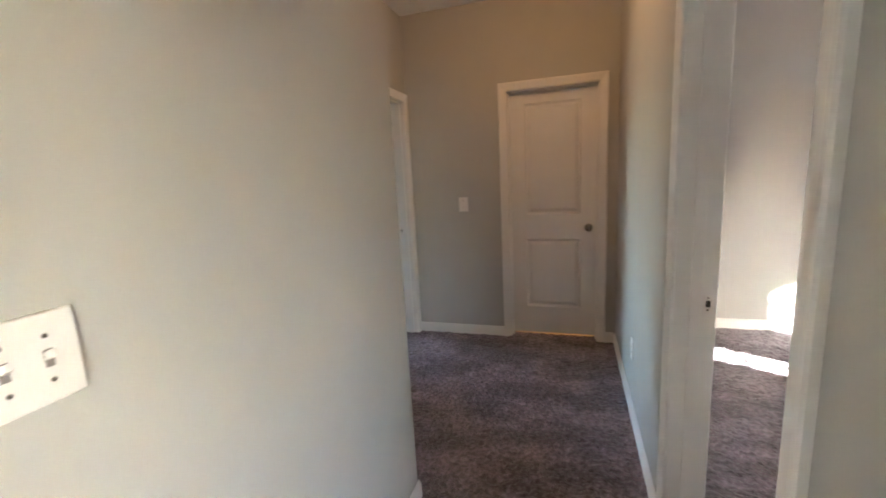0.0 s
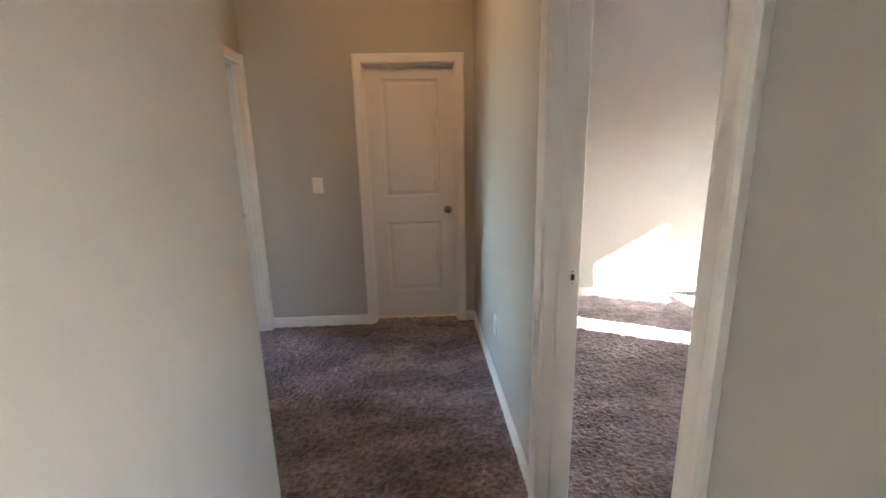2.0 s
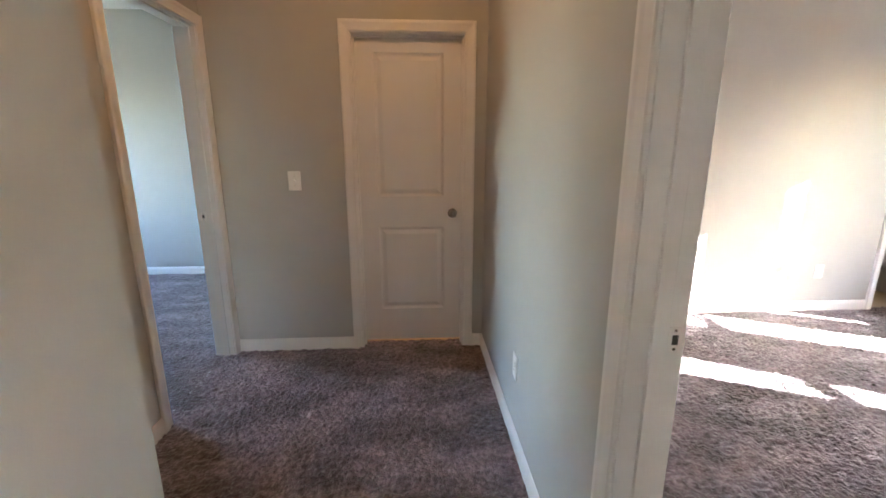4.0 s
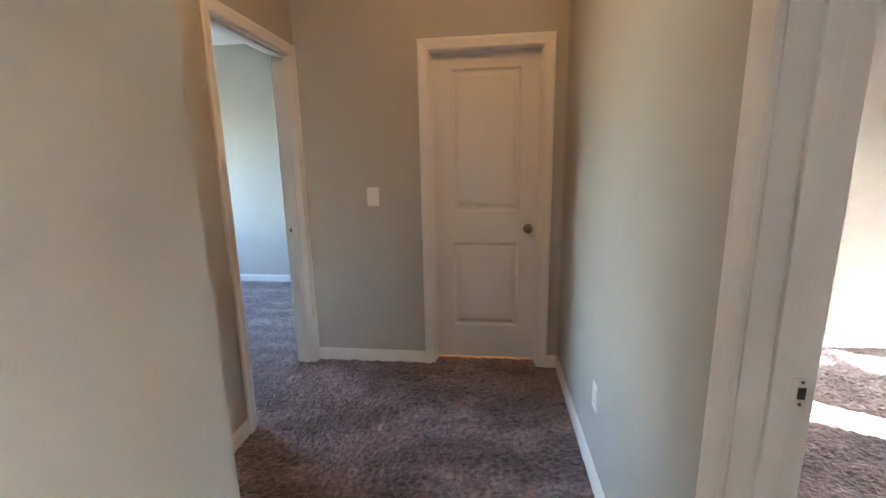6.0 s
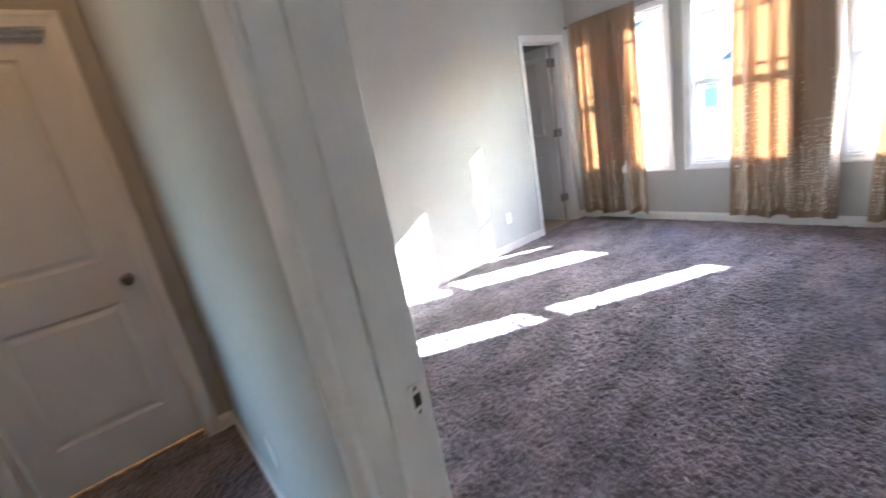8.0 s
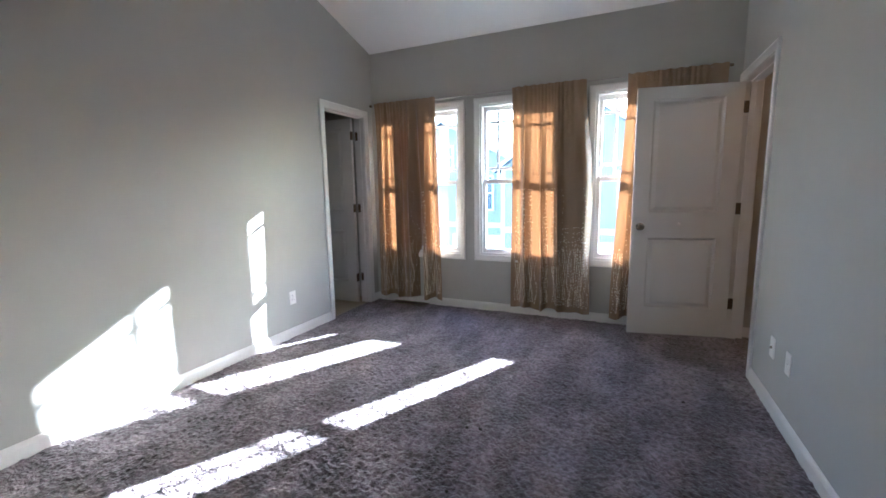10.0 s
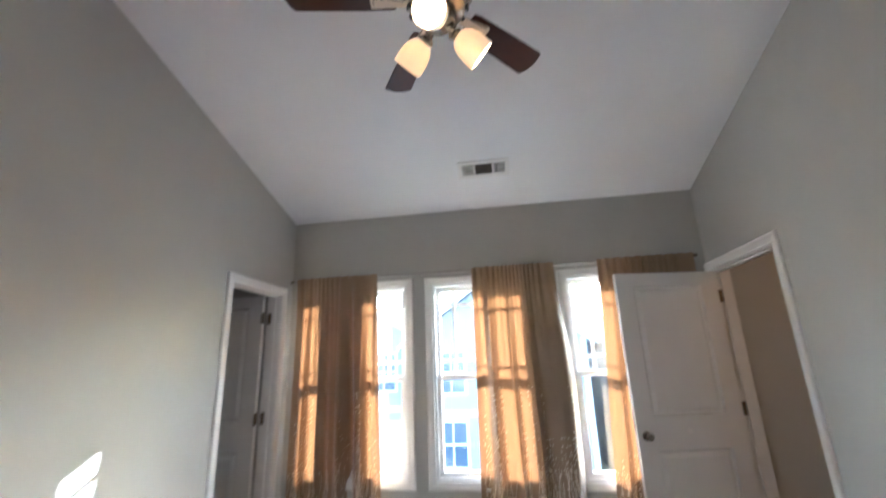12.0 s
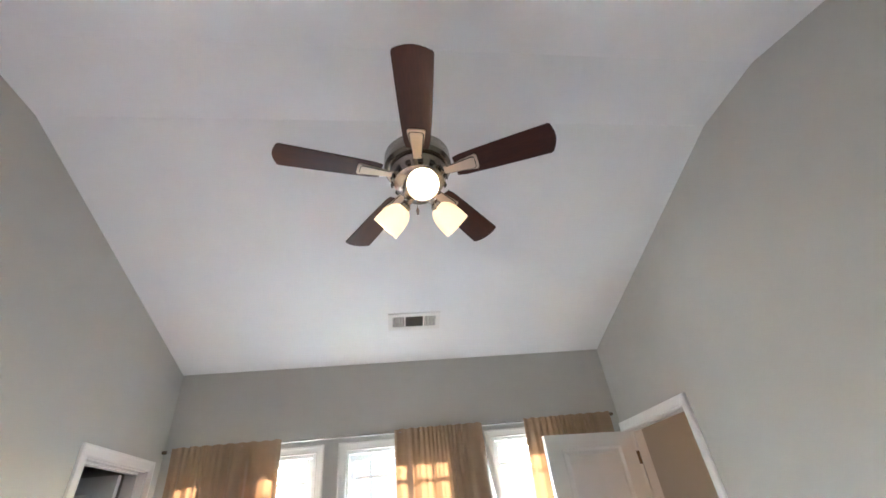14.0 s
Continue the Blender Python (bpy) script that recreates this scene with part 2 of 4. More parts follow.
# first hole: unseen opening, added so the landing's daylight reaches the hall
wall("wall_hall_east", "y", X_HALL, X_BED - X_HALL, (-2.3, 5.7), 2.85, [(-1.7, -0.5, -0.05, 2.2), (0.989 - J, 1.768 + J, -0.05, DOOR_H + J)])
wall("wall_hall_end", "x", Y_FAR, 0.115, (-0.835, X_HALL), 2.85, [(0.03 - J, 0.72 + J, -0.05, DOOR_H + J)])
wall("wall_hall_west", "y", -0.95, 0.115, (1.763, 5.80), 2.85, [(2.906 - J, 3.643 + J, -0.05, DOOR_H + J)])
wall("wall_hall_near", "y", X_NEAR - 0.115, 0.115, (-2.3, Y_NEAR), 2.85)
wall("wall_hall_return", "x", Y_NEAR - 0.115, 0.115, (-4.2, X_NEAR - 0.115), 2.85)
# unseen landing behind the start; its south window is added to light the hall
wall("wall_unseen_landing_south", "x", -2.4, 0.10, (-0.24, 2.9), 2.85, [(1.25, 2.45, 0.9, 2.0)])
wall("wall_unseen_landing_east", "y", 2.9, 0.1, (-2.4, -1.3), 2.85)
wall("wall_windows", "y", X_WIN, 0.15, (-1.3, 6.3), 2.85, [(y - WIN_HALF, y + WIN_HALF, WIN_LO, WIN_HI) for y in WIN_Y])
wall("wall_bedroom_north", "x", Y_N, 0.115, (X_BED, X_WIN), 3.5, [(4.39 - J, 5.022 + J, -0.05, DOOR_H + J)])
wall("wall_bedroom_south", "x", Y_S - 0.115, 0.115, (X_BED, X_WIN), 3.5, [(4.368 - J, 5.13 + J, -0.05, DOOR_H + J)])
wall("wall_bath_north", "x", 6.2, 0.1, (2.9, X_WIN), 2.85)
wall("wall_bath_west", "y", 2.9, 0.1, (4.31, 6.2), 2.85)
wall("wall_closet_south", "x", -1.3, 0.1, (2.9, X_WIN), 2.85)
wall("wall_closet_west", "y", 2.9, 0.1, (-1.2, 0.668), 2.85)
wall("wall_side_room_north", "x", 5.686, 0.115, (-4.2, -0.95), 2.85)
# west opening is unseen, placed to send daylight out through the side room's doorway
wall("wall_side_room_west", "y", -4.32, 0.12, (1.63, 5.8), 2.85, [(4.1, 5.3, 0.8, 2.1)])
wall("wall_end_room_north", "x", 5.6, 0.1, (-0.835, X_HALL), 2.85)


def sloped_ceiling():
    low, flat = H, 3.325
    inner = [(X_BED, low), (2.83, flat), (3.22, flat), (X_WIN, low)]
    outer = [(X_WIN, low + 0.15), (3.22, flat + 0.15), (2.83, flat + 0.15), (X_BED, low + 0.15)]
    m = Matrix.Translation((0, Y_N, 0)) @ Matrix(((1, 0, 0, 0), (0, 0, -1, 0), (0, 1, 0, 0), (0, 0, 0, 1)))
    return prism(inner + outer, Y_N - Y_S, m)


tagged(part("ceiling_bedroom", sloped_ceiling(), CEIL), "white vaulted ceiling with a flat strip at its top", "ceiling", kind="structure")
slab("ceiling_hall", (X_LEFT - 0.0, -2.3, H), (X_HALL, Y_FAR, H + 0.1), CEIL, "flat white hall ceiling", "ceiling")
slab("ceiling_unseen_landing", (X_BED, -2.3, H), (2.9, 0.662, H + 0.1), CEIL, "flat white ceiling of the unseen landing", "ceiling")
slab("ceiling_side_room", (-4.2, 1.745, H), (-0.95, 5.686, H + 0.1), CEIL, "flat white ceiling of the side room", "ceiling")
slab("ceiling_bath", (3.0, 4.31, H), (X_WIN, 6.2, H + 0.1), CEIL, "flat white ceiling beyond the door", "ceiling")
slab("ceiling_closet", (3.0, -1.2, H), (X_WIN, 0.668, H + 0.1), CEIL, "flat white closet ceiling", "ceiling")
slab("ceiling_end_room", (-0.835, 3.825, H), (X_HALL, 5.6, H + 0.1), CEIL, "flat white ceiling behind the closed door", "ceiling")
slab("floor_bath", (3.0, 4.225, -0.05), (X_WIN, 6.2, 0.002), TILE, "beige tiled floor beyond the doorway", "floor")
slab("floor_end_room", (-0.835, 3.80, -0.05), (X_HALL, 5.6, 0.0), TILE, "beige floor behind the closed door", "floor")


def smooth_noise(nx, ny, cell, rng):
    """Value noise on a grid, with features of about so many cells."""
    gx, gy = int(nx / cell) + 3, int(ny / cell) + 3
    g = rng.random((gx, gy))
    x, y = np.arange(nx) / cell, np.arange(ny) / cell
    i, j = x.astype(int), y.astype(int)
    fx, fy = x - i, y - j
    fx, fy = fx * fx * (3 - 2 * fx), fy * fy * (3 - 2 * fy)
    a = g[i][:, j] * (1 - fx)[:, None] + g[i + 1][:, j] * fx[:, None]
    b = g[i][:, j + 1] * (1 - fx)[:, None] + g[i + 1][:, j + 1] * fx[:, None]
    return a * (1 - fy) + b * fy


def carpet(name, x0, x1, y0, y1, step, seed, label):
    rng = np.random.default_rng(seed)
    nx, ny = int((x1 - x0) / step) + 1, int((y1 - y0) / step) + 1
    z = 0.016 * (np.abs(smooth_noise(nx, ny, max(1.0, 0.024 / step), rng) - 0.5) ** 0.6 - 0.4)
    z += 0.010 * (smooth_noise(nx, ny, max(1.0, 0.017 / step), rng) - 0.5)
    z += 0.003 * (rng.random((nx, ny)) - 0.5)
    z += 0.004 * (smooth_noise(nx, ny, 0.07 / step, rng) - 0.5)
    z += 0.004
    xs, ys = np.linspace(x0, x1, nx), np.linspace(y0, y1, ny)
    co = np.stack([np.repeat(xs, ny), np.tile(ys, nx), z.ravel()], 1)
    i = np.arange((nx - 1) * ny).reshape(nx - 1, ny)[:, :-1].ravel()
    quads = np.stack([i, i + ny, i + ny + 1, i + 1], 1)
    me = bpy.data.meshes.new(name)
    me.vertices.add(len(co)), me.vertices.foreach_set("co", co.ravel())
    me.loops.add(quads.size), me.loops.foreach_set("vertex_index", quads.ravel())
    me.polygons.add(len(quads))
    me.polygons.foreach_set("loop_start", np.arange(0, quads.size, 4))
    me.polygons.foreach_set("loop_total", np.full(len(quads), 4))
    me.update(calc_edges=True)
    me.materials.append(CARPET)
    me.polygons.foreach_set("use_smooth", [True] * len(quads))
    return tagged(new(name, me), label, "carpet", kind="structure")


carpet("floor_bedroom", 0.92, X_WIN, Y_S - 0.06, Y_N + 0.03, 0.010, 3, "dark mauve-brown shag carpet in the bedroom")
carpet("floor_hall", X_LEFT - 0.06, 0.92, -0.4, Y_FAR + 0.09, 0.010, 4, "dark mauve-brown shag carpet in the hall")
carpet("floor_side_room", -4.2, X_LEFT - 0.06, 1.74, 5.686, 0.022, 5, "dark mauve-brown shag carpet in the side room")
carpet("floor_closet", 3.0, X_WIN, -1.2, Y_S - 0.06, 0.03, 6, "dark mauve-brown shag carpet in the closet")
slab("floor_hall_back", (-0.24, -2.3, -0.05), (X_HALL, -0.4, 0.004), CARPET, "dark mauve-brown carpet behind the start", "carpet")
slab("floor_unseen_landing", (X_HALL, -2.3, -0.05), (2.9, 0.662, 0.004), CARPET, "dark mauve-brown carpet on the unseen landing", "carpet")
slab("subfloor", (-4.3, -2.4, -0.25), (5.35, 6.3, -0.06), CEIL, "boards under the carpets", "floor")


# ---- trim ----
def baseboard(p, q, normal):
    """A baseboard from p to q along the floor, standing off the wall on the side of normal."""
    p, q, nrm = Vector((*p, 0)), Vector((*q, 0)), Vector((*normal, 0))
    d = (q - p)
    shape = [(0, 0), (0.013, 0), (0.013, 0.062), (0.010, 0.072), (0.007, 0.080), (0.004, 0.086), (0, 0.088)]
    m = Matrix((nrm, Vector((0, 0, 1)), d.normalized())).transposed().to_4x4()
    m.translation = p
    ob = part("baseboard", prism(shape, d.length, m), TRIM)
    return tagged(ob, "white painted moulded baseboard", "baseboard", kind="structure")


CAS = 0.064
for p, q, nrm in (
    ((X_HALL, 1.837), (X_HALL, Y_FAR), (-1, 0)), ((X_HALL, -2.3), (X_HALL, 0.920), (-1, 0)),
    ((X_LEFT, Y_FAR), (-0.04, Y_FAR), (0, -1)), ((0.79, Y_FAR), (X_HALL - 0.013, Y_FAR), (0, -1)),
    ((X_LEFT, Y_NEAR), (X_LEFT, 2.837), (1, 0)), ((X_LEFT + 0.013, Y_NEAR), (X_NEAR, Y_NEAR), (0, 1)),
    ((X_NEAR, -2.3), (X_NEAR, Y_NEAR + 0.013), (1, 0)),
    ((X_BED, 1.837), (X_BED, Y_N), (1, 0)), ((X_BED, Y_S), (X_BED, 0.920), (1, 0)),
    ((X_BED + 0.013, Y_N), (4.326, Y_N), (0, -1)), ((5.086, Y_N), (X_WIN - 0.013, Y_N), (0, -1)),
    ((X_WIN, Y_S), (X_WIN, Y_N), (-1, 0)), ((X_BED + 0.013, Y_S), (4.304, Y_S), (0, 1)),
    ((-4.2, 5.686), (-0.95, 5.686), (0, -1)), ((-0.95, 3.72), (-0.95, 5.673), (-1, 0)),
    ((X_WIN, -1.2), (X_WIN, 0.668), (-1, 0)),
):
    baseboard(p, q, nrm)

CASING_SHAPE = [(0.0, 0.0), (0.0, 0.009), (0.005, 0.0125), (0.010, 0.011), (0.014, 0.011), (0.036, 0.015), (0.046, 0.0185), (0.058, 0.0185), (0.064, 0.014), (0.064, 0.0)]


def casing_piece(length, kind, squeeze=1.0):
    """A mitred casing: u runs outward from the opening, d stands off the wall. kind: 'leg' (mitred at the top) or 'head' (both ends)."""
    bm = bmesh.new()
    lo, hi = [], []
    for u, d in CASING_SHAPE:
        u *= squeeze
        lo.append(bm.verts.new((u, d, 0.0 if kind == "leg" else -u)))
        hi.append(bm.verts.new((u, d, length + u)))
    n = len(lo)
    for k in range(n):
        bm.faces.new((lo[k], lo[(k + 1) % n], hi[(k + 1) % n], hi[k]))
    bm.faces.new(lo[::-1]), bm.faces.new(hi)
    bmesh.ops.recalc_face_normals(bm, faces=bm.faces)
    return bm


def cased_opening(name, m, width, thick, stop_at, label, strike_side=None, hinges=()):
    """Jambs, stops and casings of a doorway. Local x runs along the wall from one jamb to the other, y into the wall, z up."""
    top = empty(name, m, label, "doorway", kind="structure")
    for side in (0, 1):
        x = (-J, 0.0) if side == 0 else (width, width + J)
        jamb = part("jamb", box((x[0], -0.001, 0), (x[1], thick + 0.001, DOOR_H), 0.001), TRIM, top)
        s = (0.0, 0.010) if side == 0 else (width - 0.010, width)
        part("door_stop", box((s[0], stop_at, 0), (s[1], stop_at + 0.034, DOOR_H - 0.01), 0.002), TRIM, top)
    part("head_jamb", box((-J, -0.001, DOOR_H), (width + J, thick + 0.001, DOOR_H + J), 0.001), TRIM, top)
    part("head_stop", box((0.0, stop_at, DOOR_H - 0.010), (width, stop_at + 0.034, DOOR_H), 0.002), TRIM, top)
    rev = 0.005
    for face in (0, 1):
        flip = -1 if face == 0 else 1
        y = 0.0 if face == 0 else thick
        for side in (0, 1):
            sx = -1 if side == 0 else 1
            x = -rev if side == 0 else width + rev
            mm = Matrix(((sx, 0, 0, x), (0, flip, 0, y), (0, 0, 1, 0), (0, 0, 0, 1)))
            bm = casing_piece(DOOR_H + rev, "leg")
            bm.transform(mm)
            bmesh.ops.recalc_face_normals(bm, faces=bm.faces)
            part("casing_leg", bm, TRIM, top)
        mm = Matrix(((0, 0, 1, -rev), (0, flip, 0, y), (1, 0, 0, DOOR_H + rev), (0, 0, 0, 1)))
        bm = casing_piece(width + 2 * rev, "head")
        bm.transform(mm)
        bmesh.ops.recalc_face_normals(bm, faces=bm.faces)
        part("casing_head", bm, TRIM, top)
    for hx, hy in hinges:
        for z in (0.25, 1.03, 1.81):
            part("hinge_plate", box((hx - 0.003, hy, z), (hx + 0.003, hy + 0.042, z + 0.09), 0.001), BRONZE, top, "dark metal hinge plate")
    if strike_side is not None:
        x, y, z = strike_side
        sx = 1 if x > width / 2 else -1
        plate = part("strike_plate", box((x - 0.0015, y - 0.014, z - 0.028), (x + 0.0015, y + 0.014, z + 0.028), 0.0008), PLASTIC, top, "painted strike plate")
        part("latch_hole", box((x - 0.0022, y - 0.006, z - 0.011), (x + 0.0022, y + 0.007, z + 0.011)), DARK_SLOT, plate)
        for dz in (-0.021, 0.021):
            part("screw", lathe([(0.0, 0), (0.0035, 0), (0.003, 0.001), (0, 0.0012)], 10, pose(x - sx * 0.0015, y, z + dz, 0, -90 * sx, 0)), NICKEL, plate)
    return top


def turn_z(x, y, deg):
    return pose(x, y, 0, 0, 0, deg)


# local x along the wall, local y into it
cased_opening("doorway_1", turn_z(X_HALL, 1.768, -90), 0.779, X_BED - X_HALL, 0.045, "white cased doorway from the hall to the bedroom", (0.0015, 0.098, 0.955))
cased_opening("doorway_2", turn_z(0.03, Y_FAR, 0), 0.69, 0.115, 0.045, "white casing round the closed hall door")
cased_opening("doorway_3", turn_z(X_LEFT, 2.906, 90), 0.737, 0.115, 0.030, "white cased doorway to the side room", (0.7355, 0.085, 0.955))
cased_opening("doorway_4", turn_z(4.39, Y_N, 0), 0.632, 0.115, 0.040, "white casing of the bathroom doorway", hinges=((0.632, 0.070),))
cased_opening("doorway_5", turn_z(5.13, Y_S, 180), 0.762, 0.115, 0.042, "white casing of the closet doorway", hinges=((0.0, 0.002),))


# ---- doors ----
def door_face(bm, w, h, y, sign, panels):
    """One face of a moulded two-panel leaf at depth y, looking towards sign * y."""
    xs = sorted({0, w, *[p[0] for p in panels], *[p[1] for p in panels]})
    zs = sorted({0, h, *[p[2] for p in panels], *[p[3] for p in panels]})
    for i in range(len(xs) - 1):
        for j in range(len(zs) - 1):
            cx, cz = (xs[i] + xs[i + 1]) / 2, (zs[j] + zs[j + 1]) / 2
            if not any(p[0] < cx < p[1] and p[2] < cz < p[3] for p in panels):
                bm.faces.new([bm.verts.new((x, y, z)) for x, z in ((xs[i], zs[j]), (xs[i + 1], zs[j]), (xs[i + 1], zs[j + 1]), (xs[i], zs[j + 1]))])
    for a, b, c, d in panels:
        last = None
        for inset, depth in ((0, 0), (0.005, 0.009), (0.014, 0.015), (0.021, 0.015), (0.046, 0.003)):
            ring = [bm.verts.new((x, y - sign * depth, z)) for x, z in ((a + inset, c + inset), (b - inset, c + inset), (b - inset, d - inset), (a + inset, d - inset))]
            if last:
                for k in range(4):
                    bm.faces.new((last[k], last[(k + 1) % 4], ring[(k + 1) % 4], ring[k]))
            last = ring
        bm.faces.new(last)


def door_leaf(name, m, w, label, hinge_side=-1, h=2.026, knob=True, hook=False):
    """A leaf hung on x = 0; its thickness runs from y = 0 to 0.035."""
    top = empty(name, m, label, "door", kind="structure")
    inset = 0.122
    panels = [(inset, w - inset, 0.235, 0.825), (inset, w - inset, 1.035, 1.930)]
    bm = bmesh.new()
    door_face(bm, w, h, 0.0, -1, panels)
    door_face(bm, w, h, 0.035, 1, panels)
    for a, b in (((0, 0), (w, 0)), ((w, 0), (w, h)), ((w, h), (0, h)), ((0, h), (0, 0))):
        bm.faces.new([bm.verts.new(c) for c in ((a[0], 0, a[1]), (b[0], 0, b[1]), (b[0], 0.035, b[1]), (a[0], 0.035, a[1]))])
    bmesh.ops.remove_doubles(bm, verts=bm.verts, dist=1e-5)
    bmesh.ops.recalc_face_normals(bm, faces=bm.faces)
    part("leaf", bm, DOOR, top)
    if knob:
        for side, y in ((-1, 0.0), (1, 0.035)):
            mm = pose(w - 0.062, y, 0.92, 90 if side < 0 else -90, 0, 0)
            rose = part("rosette", lathe([(0, 0), (0.032, 0), (0.032, 0.003), (0.027, 0.007), (0.014, 0.009), (0, 0.009)], 28), NICKEL, top, "brushed nickel rosette", True, mm)
            part("door_knob", lathe([(0, 0.008), (0.011, 0.008), (0.011, 0.026), (0.020, 0.032), (0.026, 0.042), (0.026, 0.050), (0.020, 0.058), (0, 0.061)], 28), NICKEL, rose, "round brushed nickel knob", True)
    for z in (0.24, 1.02, 1.80):
        y = -0.006 if hinge_side < 0 else 0.041
        hinge = part("hinge", tube((-0.003, y, z), (-0.003, y, z + 0.09), 0.0065), BRONZE, top, "dark metal hinge", True)
        part("hinge_plate", box((-0.0025, 0.002, z), (0.0005, 0.033, z + 0.09)), BRONZE, hinge)
    if hook:
        part("door_hook", lathe([(0, 0), (0.014, 0), (0.014, 0.003), (0.006, 0.006), (0.006, 0.014), (0.010, 0.018), (0.009, 0.024), (0, 0.026)], 18, pose(w * 0.53, 0.035, 0.94, -90, 0, 0)), PLASTIC, top, "small white plastic hook", True)
    return top


# closed door at the hall's end, hung on its left jamb and set back behind the stops
door_leaf("door_1", pose(0.033, Y_FAR + 0.080, 0.022), 0.684, "closed white two-panel hall door with a nickel knob", hinge_side=1)
# closet door, standing open into the bedroom
door_leaf("door_2", pose(5.135, Y_S + 0.004, 0.012, 0, 0, 101.0), 0.755, "open white two-panel closet door beside the window", hinge_side=-1, hook=True)
# bathroom door, standing open into the room beyond
door_leaf("door_3", pose(4.985, Y_N + 0.118, 0.012, 0, 0, 90), 0.625, "open white two-panel bathroom door in shade", hinge_side=1)


# ---- windows ----
def window(name, yc):
    """A double-hung window in the x = X_WIN wall; local y to the room's left along +y, local x outwards."""
    top = empty(name, Matrix.Translation((X_WIN, yc, 0)), "white vinyl double-hung window with a prairie grid", "window", kind="structure")
    a, lo, hi = WIN_HALF, WIN_LO, WIN_HI
    # picture-frame casing
    for k, (length, mm) in enumerate((
        (hi - lo, Matrix(((0, -1, 0, 0), (1, 0, 0, a), (0, 0, 1, lo), (0, 0, 0, 1)))),
        (hi - lo, Matrix(((0, -1, 0, 0), (-1, 0, 0, -a), (0, 0, 1, lo), (0, 0, 0, 1)))),
        (2 * a, Matrix(((0, -1, 0, 0), (0, 0, 1, -a), (1, 0, 0, hi), (0, 0, 0, 1)))),
        (2 * a, Matrix(((0, -1, 0, 0), (0, 0, 1, -a), (-1, 0, 0, lo), (0, 0, 0, 1)))),
    )):
        bm = casing_piece(length, "head", 0.92)
        bm.transform(mm)
        bmesh.ops.recalc_face_normals(bm, faces=bm.faces)
        part("casing", bm, TRIM, top)
    f = 0.022
    def member(nm, y0, y1, z0, z1, x0, x1, parent, mat=VINYL, bev=0.003):
        return part(nm, box((x0, y0, z0), (x1, y1, z1), bev), mat, parent)
    for nm, y0, y1, z0, z1 in (("frame_side", -a, -a + f, lo, hi), ("frame_side", a - f, a, lo, hi), ("frame_head", -a + f, a - f, hi - f, hi), ("frame_sill", -a + f, a - f, lo, lo + f)):
        member(nm, y0, y1, z0, z1, 0.002, 0.12, top)
    mid = 1.335
    s = 0.036
    for which, z0, z1, x0 in (("lower_sash", lo + f, mid + 0.022, 0.025), ("upper_sash", mid - 0.022, hi - f, 0.062)):
        ya, yb = -a + f, a - f
        x1 = x0 + 0.030
        sash = member(which, ya, ya + s, z0, z1, x0, x1, top)
        member("stile", yb - s, yb, z0, z1, x0, x1, sash)
        member("rail", ya + s, yb - s, z0, z0 + 0.042, x0, x1, sash)
        member("rail", ya + s, yb - s, z1 - 0.042, z1, x0, x1, sash)
        pane = member("pane", ya + s, yb - s, z0 + 0.042, z1 - 0.042, x0 + 0.013, x0 + 0.017, sash, GLASS, 0.0)
        pane.visible_shadow = False
        if which == "upper_sash":
            g = 0.0125
            y_in = 0.112
            for yy in (ya + s + y_in, yb - s - y_in):
                member("muntin", yy - g, yy + g, z0 + 0.042, z1 - 0.042, x0 + 0.006, x0 + 0.0125, sash, bev=0.002)
            for zz in (z0 + 0.042 + 0.11, z1 - 0.042 - 0.11):
                member("muntin", ya + s, yb - s, zz - g, zz + g, x0 + 0.0055, x0 + 0.0120, sash, bev=0.002)
        else:
            part("sash_lock", box((x0 - 0.012, -0.03, z1 - 0.004), (x0 + 0.012, 0.03, z1 + 0.012), 0.004), VINYL, sash)
    return top


for k, wy in enumerate(WIN_Y):
    window("window_%d" % (k + 1), wy)


